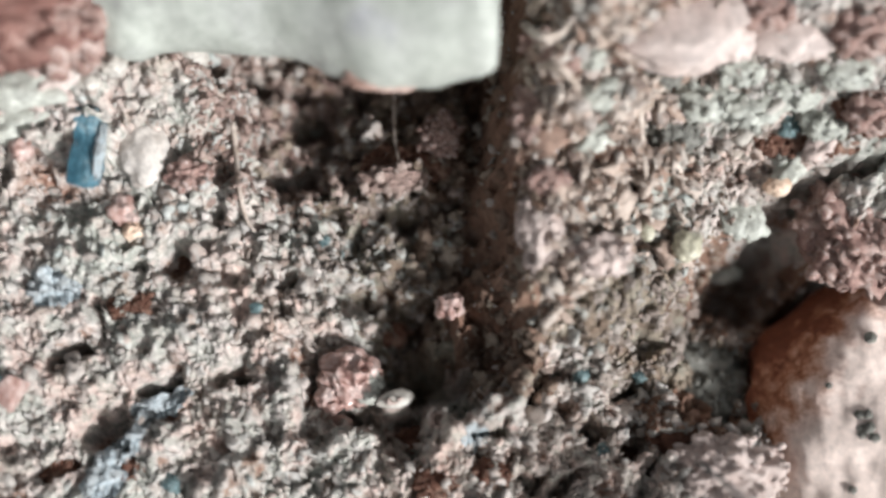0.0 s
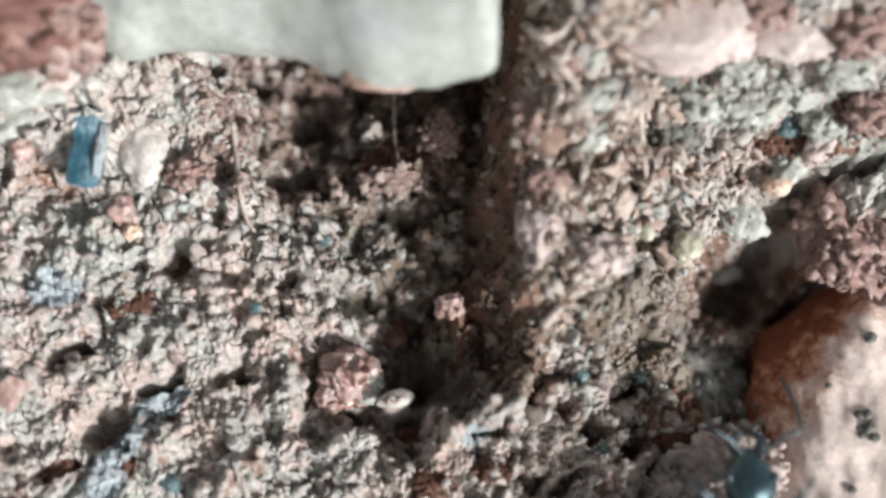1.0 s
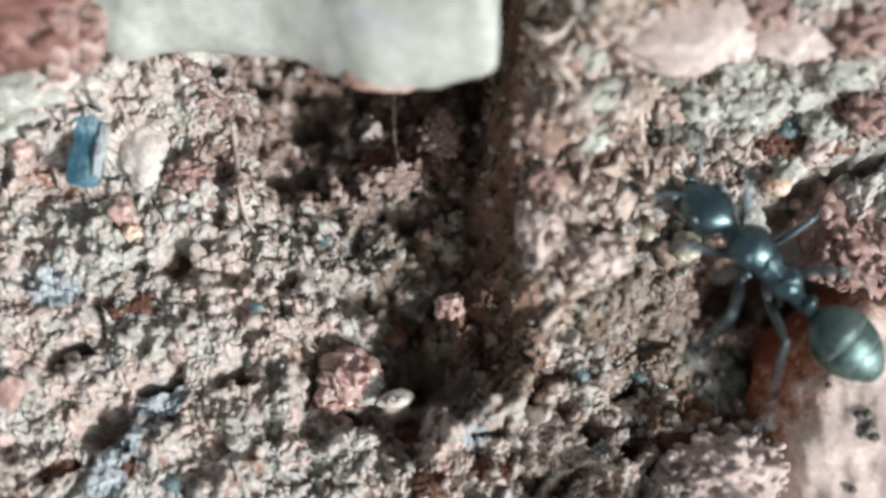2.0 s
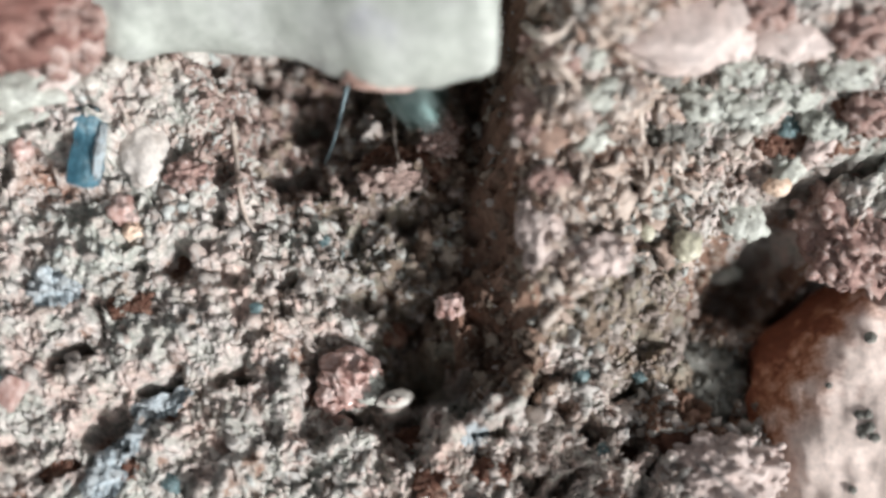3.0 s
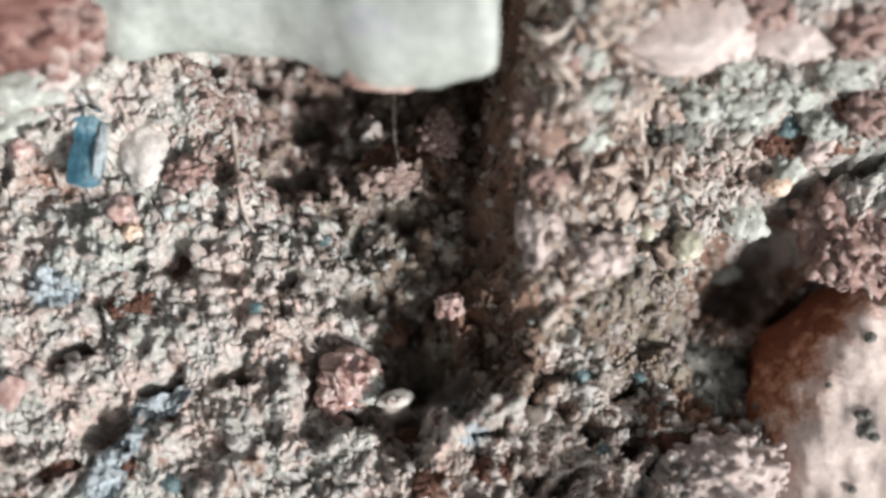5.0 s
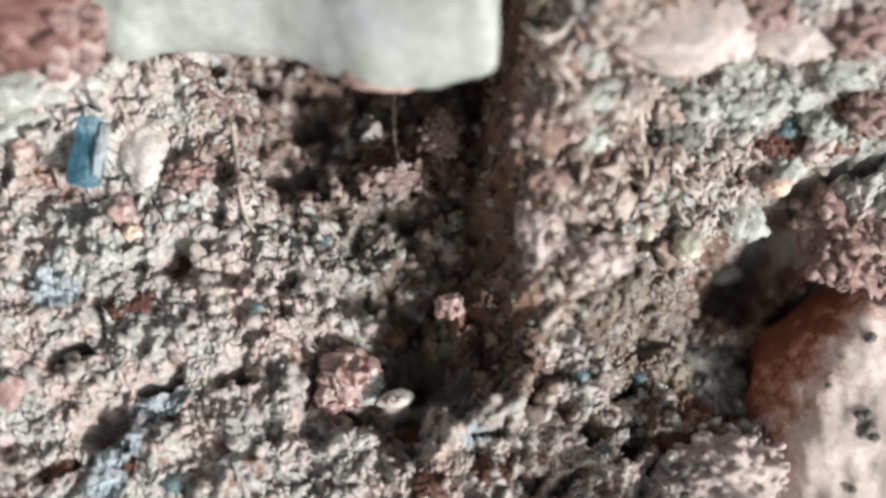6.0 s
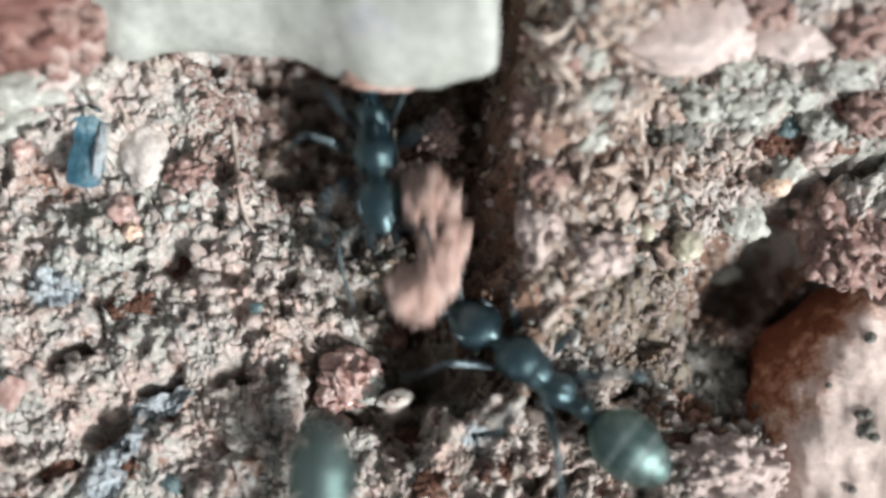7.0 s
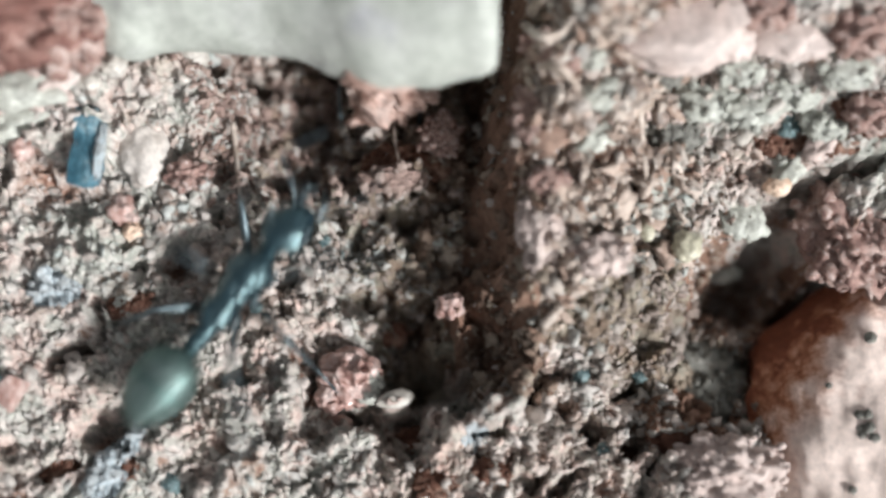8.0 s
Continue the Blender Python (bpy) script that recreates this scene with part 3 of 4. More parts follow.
    co = np.einsum("nij,nvj->nvi", rot, base) * r[:, None, None] + np.stack([x, y, z], -1)[:, None, :]
    faces = np.concatenate([shapes[0][1][None] + nv * np.arange(n)[:, None, None]]).reshape(-1, 3)
    me = bpy.data.meshes.new(name)
    me.vertices.add(n * nv)
    me.vertices.foreach_set("co", (co * MM).astype(np.float32).ravel())
    me.loops.add(faces.size)
    me.loops.foreach_set("vertex_index", faces.astype(np.int32).ravel())
    me.polygons.add(n * nf)
    me.polygons.foreach_set("loop_start", np.arange(0, faces.size, 3, dtype=np.int32))
    me.update(calc_edges=True)
    me.materials.append(mat)
    return tagged(new(name, me), "fine %s soil crumbs lying on the ground" % ("dark brown" if mat is DEEP_SHADE else "mauve-brown" if mat is MAUVE else "brown" if mat is EARTH else "tan flaky" if mat is TANFLAKE else "grey and pinkish"), "soil crumbs", kind="stuff")


scatter("soil_crumbs", 5200, 0.05, 0.17, 2, 5, 0.2, CRUMB)
scatter("soil_grit", 9000, 0.022, 0.05, 1, 6, 0.7, CRUMB)

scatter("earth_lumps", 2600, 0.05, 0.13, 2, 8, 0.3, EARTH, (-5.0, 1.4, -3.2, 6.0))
# Dark crumbs laid where gully and hollows are shaded, to paint that shade.
scatter("dug_earth", 6500, 0.05, 0.19, 2, 10, 0.3, DEEP_SHADE, (-0.9, 2.4, -3.3, 6.9))
scatter("dug_grains", 700, 0.05, 0.13, 2, 13, 0.15, DEEP_SHADE, (5.6, 8.8, -1.7, 1.2))
scatter("mauve_crumbs", 3200, 0.045, 0.14, 2, 14, 0.3, MAUVE, (-6.0, -1.4, 0.8, 5.6))
scatter("dug_crumbs", 1100, 0.05, 0.17, 2, 11, 0.3, DEEP_SHADE, (-4.4, -0.6, 1.0, 6.8))
scatter("tan_flakes", 1900, 0.08, 0.26, 2, 21, 0.9, TANFLAKE, (1.45, 6.2, -1.9, 5.6), False, 0.3)
# Darker crumbs that paint the dimness of the hollow.
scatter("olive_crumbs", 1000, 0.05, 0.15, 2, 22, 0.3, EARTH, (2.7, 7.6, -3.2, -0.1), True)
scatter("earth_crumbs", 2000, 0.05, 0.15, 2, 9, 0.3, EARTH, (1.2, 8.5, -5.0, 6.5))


# ---------------------------------------------------------------- large stones
def slab():
    bm = bmesh.new()
    front = [(-8.09, 4.26, 2.7), (-6.87, 3.48, 2.7), (-5.86, 3.66, 2.7), (-4.38, 3.51, 2.8), (-3.15, 3.30, 3.0), (-2.16, 2.78, 3.2), (-1.44, 2.45, 3.4),
             (-0.28, 2.40, 3.6), (0.76, 2.46, 3.8), (1.14, 2.74, 3.9), (1.18, 3.61, 3.9)]
    back = [(1.6, 12, 4.0), (1.4, 30, 3.6), (0.5, 52, 3), (-4, 60, 2.5), (-9, 52, 2.2), (-10, 26, 2.5), (-9.2, 9, 2.7)]
    lip = bent(front, 4)
    outline = [tuple(p) for p in lip] + back
    rings = []
    for up, inset in ((-1.3, 1.6), (-0.9, 0.7), (-0.5, 0.15), (-0.1, 0.0), (0.5, 0.18), (1.0, 0.6), (1.35, 1.3), (1.5, 2.4)):
        ring = []
        for x, y, mid in outline:
            d = Vector((-3.5 - x, 14 - y, 0)).normalized()
            ring.append(Vector((x, y, mid + up)) + d * inset)
        fine = []
        for i in range(len(ring)):
            cut = 2 if i < len(lip) - 1 else 9
            for k in range(cut):
                fine.append(ring[i].lerp(ring[(i + 1) % len(ring)], k / cut))
        rings.append([bm.verts.new(p + Vector((0.06 * noise.noise(p * 1.4), 0.10 * noise.noise(p * 1.2 + Vector((5, 0, 0))), 0.10 * noise.noise(p * 0.8) + 0.04 * noise.noise(p * 3)))) for p in fine])
    n = len(rings[0])
    for a, b in zip(rings, rings[1:]):
        for k in range(n):
            bm.faces.new((a[k], a[(k + 1) % n], b[(k + 1) % n], b[k]))
    bm.faces.new(list(reversed(rings[0])))
    bm.faces.new(rings[-1])
    return tagged(part("stone_slab", bm, SLAB), "pale greenish-white stone slab roofing the nest entrance", "stone slab")


def lump_meshes(mat, seed):
    made = []
    for k in range(5):
        bm = rock_mesh((1, 1, 1), seed + k, 0.5, 2, lumps=1.5)
        bmesh.ops.scale(bm, vec=(MM, MM, MM), verts=bm.verts)
        me = bpy.data.meshes.new("lump")
        for f in bm.faces:
            f.smooth = True
        bm.to_mesh(me)
        bm.free()
        me.materials.append(mat)
        made.append(me)
    return made


def clod(name, x, y, radii, mat, label, count=60, size=(0.10, 0.26), seed=1, sink=0.4, z=None, rough=0.35):
    """A clod of baked-together lumps round a core."""
    rng = random.Random(seed)
    base = ground_at(x, y) if z is None else z
    top = new(name)
    top.matrix_basis = pose(x * MM, y * MM, (base + radii[2] * (1 - 2 * sink)) * MM)
    bm = rock_mesh(radii, seed, rough, 5, lumps=2.4)
    spots = [v.co.copy() for v in bm.verts]
    part("core", bm, mat, top)
    shapes = lump_meshes(mat, seed * 7)
    for _ in range(count):
        p = rng.choice(spots)
        r = rng.uniform(*size)
        ob = new("lump", rng.choice(shapes))
        ob.parent = top
        ob.location = p * MM
        ob.rotation_euler = (rng.uniform(0, 6), rng.uniform(0, 6), rng.uniform(0, 6))
        ob.scale = (r * rng.uniform(0.7, 1.3), r * rng.uniform(0.7, 1.3), r * rng.uniform(0.6, 1.0))
    return tagged(top, label, "soil clod")


slab()
rock("pink_wedge", -1.13, 2.75, (1.0, 0.36, 0.3), PELLET, "small pink stone wedged under the slab's lip", "stone", 14, 0.25, 4, 0.5, 0, 0, 1.6, 3.2)
def broken_stone():
    """A rounded stone with one steep broken face."""
    bm = rock_mesh((3.0, 3.95, 1.75), 3, 0.10, 6, lumps=2.6)
    for n, far_off in ((Vector((-0.55, 0.69, 0.47)), 2.85), (Vector((-0.84, -0.1, 0.53)), 2.62)):
        for v in bm.verts:
            over = n.dot(v.co) - far_off
            if over > 0:
                v.co -= n * (over - 0.10 * noise.fractal(v.co * 1.6, 0.8, 2.0, 4))
    ob = part("pink_stone", bm, RUST)
    ob.matrix_basis = pose(10.2 * MM, -3.80 * MM, -2.27 * MM)
    return tagged(ob, "large rounded pink stone with a rusty flank painted dark as in shade", "stone")


stone = broken_stone()


def inlay(name, host, x, y, size, mat, seed, label=""):
    """A grain set into a stone's upper side, at a place in the stone's own plan."""
    top = min((v.co for v in host.data.vertices), key=lambda c: math.hypot(c.x - x * MM, c.y - y * MM) - 0.3 * c.z)
    bm = rock_mesh((size, size * 0.85, size * 0.5), seed, 0.35, 3, lumps=1.6)
    ob = part(name, bm, mat, host, label)
    ob.location = top
    return ob


for k, (x, y, s) in enumerate(((-0.72, 0.10, 0.13), (-0.55, 0.2, 0.12), (-0.74, -0.12, 0.1), (-0.56, -0.1, 0.15), (-0.7, -0.3, 0.1), (-0.5, -0.35, 0.12), (-0.28, 1.9, 0.14), (-1.0, -1.5, 0.1), (-1.3, 0.9, 0.08))):
    inlay("dark_grain", stone, x - 0.25, y, s, GREYGREEN, 50 + k, "dark grey mineral grain")
clod("brown_clod", 9.49, 0.53, (1.0, 1.2, 0.5), ROSE, "dark reddish-brown soil clod beside the pink stone", 280, (0.05, 0.17), 5, 0.35, rough=0.5)
clod("rose_clod", 6.30, -4.85, (1.2, 0.75, 0.8), PALEPINK, "pinkish-white lumpy soil clod at the foot of a stone", 300, (0.03, 0.11), 6, 0.42, rough=0.5)
clod("grey_clod", 6.15, -2.65, (0.95, 1.0, 0.34), GREYGREEN, "grey-green soil clod in the hollow", 260, (0.04, 0.12), 7, 0.68, rough=0.4)
clod("brick_clod", -9.41, 4.16, (2.0, 1.2, 1.0), BRICK, "rough brick-red lump beside the slab", 90, (0.14, 0.34), 9, 0.35)
for k, (x, y, a, b) in enumerate(((-9.23, 2.93, 1.0, 0.5), (-8.48, 2.91, 0.6, 0.45), (-9.52, 2.45, 0.9, 0.4), (-8.34, 3.19, 0.6, 0.4), (-7.53, 3.78, 0.5, 0.45))):
    rock("pale_crust", x, y, (a, b, 0.3), PALEPINK if k % 2 else PALE, "smooth whitish crust on the high ground by the slab", "soil crust", 60 + k, 0.4, 4, 0.62, 8 * k, 0, 1.8)
for k, (x, y, a, b) in enumerate(((7.47, 3.92, 0.9, 0.6), (6.09, 3.88, 0.6, 0.6), (3.39, 2.59, 0.5, 0.3), (3.26, 1.83, 0.55, 0.3), (8.44, 2.08, 0.55, 0.3), (7.85, 1.77, 0.55, 0.3), (3.14, 3.24, 0.3, 0.3))):
    rock("pale_stone", x, y, (a, b, 0.3), PALEPINK if k in (0, 1, 4) else PALE, "pale flattish stone set in the soil behind the gully", "stone", 130 + k, 0.35, 4, 0.5, 11 * k, 0, 1.8)
for x, y, a in ((6.76, 4.22, 0.5), (8.94, 3.87, 0.7), (9.38, 2.53, 0.6), (2.41, 3.15, 0.3)):
    clod("brown_clod", x, y, (a, a * 0.7, a * 0.5), ROSE, "dark reddish-brown soil clod on the high ground", 40, (0.08, 0.2), 8, 0.5)
clod("rose_clod", -7.85, 3.92, (0.7, 0.8, 0.6), ROSE, "rosy lump beside the slab", 30, (0.15, 0.35), 10, 0.35)
rock("pale_pink_stone", 4.89, 3.92, (1.4, 1.0, 0.42), PALEPINK, "pale pink stone lying behind the gully", "stone", 11, 0.16, 5, 0.35, 0, 0, 1.8, boxy=0.6)
for k, (x, y, s) in enumerate(((5.74, 2.87, 0.65), (6.67, 2.66, 0.6), (7.54, 3.14, 0.7), (8.38, 2.42, 0.5), (6.45, 3.40, 0.5), (3.66, 2.56, 0.45), (8.71, 3.31, 0.6), (7.87, 1.96, 0.4))):
    clod("pale_crust", x, y, (s, s * 0.8, s * 0.3), PALE, "pale greenish-white limy crust on the soil", 24, (0.05, 0.13), 90 + k, 0.6, rough=0.3)
clod("red_clod", -0.95, 2.30, (0.95, 0.45, 0.5), RUSTEARTH, "reddish-brown soil clod in the shade of the slab", 60, (0.06, 0.16), 17, 0.35, rough=0.35)
clod("brown_clod", -0.05, 2.85, (0.4, 0.5, 0.4), ROSE, "mauve-brown soil clod in the shade of the slab", 40, (0.06, 0.16), 18, 0.4, rough=0.35)
# This clod takes the darker mauve to paint it as shaded.
clod("grey_clod", -1.15, 1.75, (0.7, 0.3, 0.4), MAUVE, "mauve-brown lumpy clod on the gully floor", 60, (0.06, 0.15), 19, 0.55, rough=0.35)
for k, (x, y, a, b) in enumerate(((3.6, 2.73, 0.62, 0.36), (3.34, 1.95, 0.58, 0.34), (6.98, 0.81, 0.45, 0.5))):
    rock("mint_stone", x, y, (a, b, 0.2), PALE if k == 2 else MINT, "greenish-white flat stone on the brow of the gully", "stone", 150 + k, 0.3, 4, 0.6, 14 * k, 0, 1.6)
clod("pale_clod", 2.08, 0.07, (0.42, 0.85, 0.35), PALEPINK, "pinkish-white lumpy clod on the brow of the gully", 120, (0.04, 0.12), 41, 0.5, rough=0.4)
clod("rose_clod", 3.38, -0.57, (0.6, 0.4, 0.35), PALEPINK, "pinkish soil clod on the brow of the gully", 80, (0.04, 0.13), 42, 0.5, rough=0.4)
# Umber clods: one is brown soil, the others paint the shade of holes.
for k, (x, y, a, b) in enumerate(((4.65, 3.28, 0.5, 0.35), (2.12, 3.64, 0.4, 0.3), (2.25, 0.93, 0.4, 0.2), (1.88, 2.31, 0.35, 0.6), (5.16, 2.39, 0.6, 0.45))):
    clod("umber_shade_clod", x, y, (a, b, 0.25), ROSE if k in (1, 2, 3) else GREYGREEN, "umber clod for brown soil and painted hole shade on the gully brow", 50, (0.05, 0.13), 43 + k, 0.55, rough=0.4)
# Two dark clods added to paint the shade of hollows here.
clod("hollow_shade_clod", 5.20, 2.20, (0.65, 0.5, 0.35), GREYGREEN, "dark grey-brown clod painting a hollow's shade among pale crusts", 60, (0.06, 0.16), 15, 0.55, rough=0.3)
clod("hollow_shade_clod", 7.55, 2.30, (0.75, 0.32, 0.25), RUSTEARTH, "dark reddish clod painting the shade of a cleft", 50, (0.06, 0.14), 16, 0.6, rough=0.3)
clod("pale_clod", 6.89, 0.38, (0.5, 0.25, 0.15), PALE, "pale greenish-white soil clod on the brink of a hollow", 16, (0.05, 0.1), 13, 0.65, rough=0.3)


# ---------------------------------------------------------------- small things on the soil
def chip(name, x, y, size, mat, label, category="mineral chip", seed=1, turn=0, tip=0, lift=0.0, z=None, corners=14):
    """An angular splinter: the hull of scattered corners."""
    rng = random.Random(seed)
    bm = bmesh.new() if corners < 20 else rock_mesh((size[0] / 2, size[1] / 2, size[2] / 2), seed, 0.42 if corners < 26 else 0.2, 4, lumps=1.7)
    for k in range(corners if corners < 20 else 0):
        p = Vector([rng.uniform(-1, 1) for _ in range(3)])
        m = max(abs(p.x), abs(p.y), abs(p.z))
        p = p / m * rng.uniform(0.8, 1.0)
        if corners == 8:  # a cleavage block
            p = Vector((k & 1, k >> 1 & 1, k >> 2 & 1)) * 2 - Vector((1, 1, 1)) + 0.2 * p
        bm.verts.new((p.x * size[0] / 2, p.y * size[1] / 2, p.z * size[2] / 2))
    if corners < 20:
        bmesh.ops.convex_hull(bm, input=bm.verts)
        bmesh.ops.delete(bm, geom=[v for v in bm.verts if not v.link_faces], context="VERTS")
        bmesh.ops.bevel(bm, geom=list(bm.edges), offset=min(size) * 0.04, segments=1, affect="EDGES")
    if corners == 8:  # uneven faces and chipped edges
        bmesh.ops.triangulate(bm, faces=list(bm.faces))
        bmesh.ops.subdivide_edges(bm, edges=[e for e in bm.edges if e.calc_length() > 0.12], cuts=4, use_grid_fill=True)
        for v in bm.verts:
            v.co += 0.07 * noise.noise_vector(v.co * 3.1 + Vector((seed, 0, 0))) + 0.02 * noise.noise_vector(v.co * 11)
    ob = part(name, bm, mat, smooth=corners >= 20)
    base = ground_at(x, y) if z is None else z
    ob.matrix_basis = pose(x * MM, y * MM, (base + size[2] * 0.25 + lift) * MM, tip, 0, turn)
    return tagged(ob, label, category)


def root(name, line, radius, label, mat=ROOT, category="rootlet"):
    pts = bent([(x, y, ground_at(x, y) + up) for x, y, up in line], 7)
    n = len(pts)
    rr = [radius * (1 - 0.6 * i / n) * (1 + 0.25 * noise.noise(Vector((i * 0.9, radius * 50, 0)))) for i in range(n)]
    return tagged(part(name, tube(bmesh.new(), pts, rr, 7), mat), label, category)


def grain_cluster():
    top = new("crystal_cluster")
    x, y = -2.12, -2.70
    top.matrix_basis = pose(x * MM, y * MM, (ground_at(x, y) + 0.75) * MM)
    rng = random.Random(4)
    core = rock_mesh((0.62, 0.56, 0.55), 31, 0.15, 6)
    for v in core.verts:  # curled ridges with clefts between them
        p = v.co * 3.0
        ridge = 1 - 2.4 * abs(noise.noise(p + 0.5 * noise.noise_vector(p * 0.8)))
        v.co = v.co * (1 + 0.26 * ridge + 0.05 * noise.noise(p * 4)) - Vector((0, 0, 0.2))
    part("core", core, ROSECRYSTAL, top)
    for gx, gy, r, mat in ((-0.52, -0.48, 0.26, ROSECRYSTAL), (-0.35, -0.68, 0.2, ROSECRYSTAL), (0.5, -0.15, 0.26, PALE), (0.42, -0.42, 0.22, PALE), (0.1, 0.5, 0.2, ROSECRYSTAL), (-0.5, 0.3, 0.2, ROSECRYSTAL)):
        bm = rock_mesh((r, r * 0.9, r * 0.8), rng.randint(1, 90), 0.4, 4, lumps=2.4)
        for v in bm.verts:
            v.co += Vector((gx, gy, 0.02))
        part("grain", bm, mat, top)
    return tagged(top, "rosette of rosy curled crystals stuck together", "grain cluster")


grain_cluster()
blue = chip("blue_chip", -7.81, 1.78, (0.66, 1.62, 0.5), BLUE, "glassy blue mineral chip with a bright edge", seed=2, turn=-4, lift=0.32, corners=8)
# A paler strip paints the sunlit edge of the chip.
edge = rock_mesh((0.10, 0.68, 0.17), 77, 0.35, 4, lumps=2.2)
part("edge", edge, PALEBLUE, blue, "pale blue strip painting the chip's sunlit edge").location = (0.34 * MM, -0.06 * MM, 0.16 * MM)
part("dark_tip", rock_mesh((0.3, 0.2, 0.16), 78, 0.35, 4, lumps=2.0), LIMB, blue, "blackish lump at the chip's upper end").location = (-0.05 * MM, 0.85 * MM, 0.12 * MM)
def crust(name, x, y, radii, mat, label, seed, turn=0):
    """A thin crust grown on the soil: it follows the crumbs under it and frays at the rim."""
    bm = rock_mesh((radii[0], radii[1], 0.14), seed, 0.55, 5, lumps=2.2)
    c, s = math.cos(radians(turn)), math.sin(radians(turn))
    base = ground_at(x, y)
    co = np.array([v.co for v in bm.verts])
    under = terrain(x + c * co[:, 0] - s * co[:, 1], y + s * co[:, 0] + c * co[:, 1])
    for v, z in zip(bm.verts, under):
        v.co.z += (z - base) * 0.85 + 0.05
    ob = part(name, bm, mat)
    ob.matrix_basis = pose(x * MM, y * MM, base * MM, 0, 0, turn)
    return tagged(ob, label, "mineral crust")


crust("blue_crust", -8.67, -0.99, (0.48, 0.36), PALEBLUE, "pale blue mineral crust lying on the soil", 3, -8)
crust("blue_crust", -6.22, -3.36, (0.54, 0.25), PALEBLUE, "pale blue mineral crust at the lip of a crack", 5, 20)
crust("blue_crust", -6.78, -4.10, (0.22, 0.5), PALEBLUE, "pale blue mineral crust at the lip of a crack", 6, -25)
crust("blue_crust", -7.45, -4.95, (0.36, 0.7), PALEBLUE, "pale blue mineral crust lying on the soil", 7, -25)
crust("blue_crust", 0.70, -4.05, (0.3, 0.25), PALEBLUE, "pale blue mineral crust on the brow of a pit", 9, 30)
rock("white_flake", -1.05, -3.30, (0.41, 0.2, 0.12), WHITE, "smooth white flake over a dark hollow", "flake", 8, 0.15, 4, 0.2, 14, z=ground_at(-1.05, -3.30))
chip("red_flake", -2.49, -3.57, (1.05, 0.34, 0.16), ROSECRYSTAL, "thin reddish flake under the crystal cluster", "flake", 9, 6, 0, 0.05)
chip("rose_crystal", 0.17, -1.18, (0.62, 0.58, 0.5), ROSECRYSTAL, "rosy crystal lying on dark soil", "crystal", 10, 30, 0, 0.15, corners=20)
chip("orange_grain", 7.54, 1.34, (0.6, 0.48, 0.42), ORANGE, "pale orange grain half buried in the soil", "grain", 11, 0, 0, 0.75, corners=26)
chip("yellow_grain", 4.52, 0.27, (0.36, 0.52, 0.34), YELLOW, "pale yellow waxy grain on the soil", "grain", 12, 10, 0, 0.1, corners=26)
chip("yellow_grain", 5.43, -0.08, (0.66, 0.75, 0.5), YELLOW, "pale yellow waxy grain on the soil", "grain", 14, -20, 0, 0.1, corners=26)
chip("pink_pebble", -7.18, 0.74, (0.62, 0.75, 0.5), ROSECRYSTAL, "reddish angular pebble half buried in the soil", "pebble", 15, 20, 0, 0.1, corners=20)
chip("orange_grain", -6.92, 0.27, (0.45, 0.4, 0.35), ORANGE, "pale orange grain half buried in the soil", "grain", 16, 20, 0, 0.1, corners=20)
chip("pink_pebble", -9.26, 1.88, (0.5, 0.55, 0.45), ROSECRYSTAL, "reddish angular pebble half buried in the soil", "pebble", 17, 0, 0, 0.1, corners=20)
chip("pink_pebble", -9.30, -3.28, (0.85, 0.75, 0.45), ROSECRYSTAL, "reddish angular pebble half buried in the soil", "pebble", 18, 50, 0, 0.05, corners=16)
chip("white_pebble", -7.66, 3.10, (0.5, 0.4, 0.4), WHITE, "chalky white angular pebble lying on the soil", "pebble", 19, 0, 0, 0.1, corners=24)
chip("white_pebble", -7.11, 3.42, (0.6, 0.4, 0.4), WHITE, "chalky white angular pebble lying on the soil", "pebble", 20, 20, 0, 0.1, corners=24)
chip("white_pebble", -6.48, 2.86, (0.28, 0.24, 0.24), WHITE, "chalky white angular pebble lying on the soil", "pebble", 21, 0, 0, 0.1, corners=20)
chip("white_pebble", 2.81, 4.07, (0.26, 0.26, 0.26), WHITE, "chalky white angular pebble lying on the soil", "pebble", 22, 0, 0, 0.1, corners=24)
chip("white_pebble", 3.63, 2.69, (0.85, 0.5, 0.3), WHITE, "chalky white angular pebble lying on the soil", "pebble", 23, 10, 0, 0.1, corners=20)
chip("white_pebble", 6.67, 0.69, (0.55, 0.8, 0.12), PALE, "pale greenish-white pebble beside an orange grain", "pebble", 24, 15, 0, 0.0, corners=20)
rock("pale_lump", -5.96, 4.48, (0.58, 0.5, 0.4), WHITE, "pale rounded pebble under the slab's edge", "pebble", 25, 0.25, 4, 0.3)
chip("white_stone", -6.72, 2.0, (1.1, 1.6, 0.8), CHALK, "chalky white stone beside a blue chip", "stone", 26, 8, 0, 0.0, corners=26)
clod("rose_clod", -5.70, 1.44, (0.45, 0.3, 0.3), ROSE, "small pinkish clod on the soil slope", 20, (0.08, 0.16), 27, 0.4)
for k, (x, y, s) in enumerate(((3.06, -2.79, 0.36), (4.58, -2.54, 0.34), (-4.14, -1.41, 0.24), (-2.74, 0.37, 0.24), (-2.40, 0.21, 0.18), (7.67, 2.45, 0.45), (-5.96, -5.12, 0.4), (-9.67, -3.13, 0.35),
                               (6.72, -2.05, 0.36), (3.60, -4.41, 0.35))):
    chip("teal_grain", x, y, (s, s * 1.1, s * 0.7), TEAL, "small teal mineral grain in the soil", "grain", 40 + k, 37 * k, 0, 0.0, corners=20)
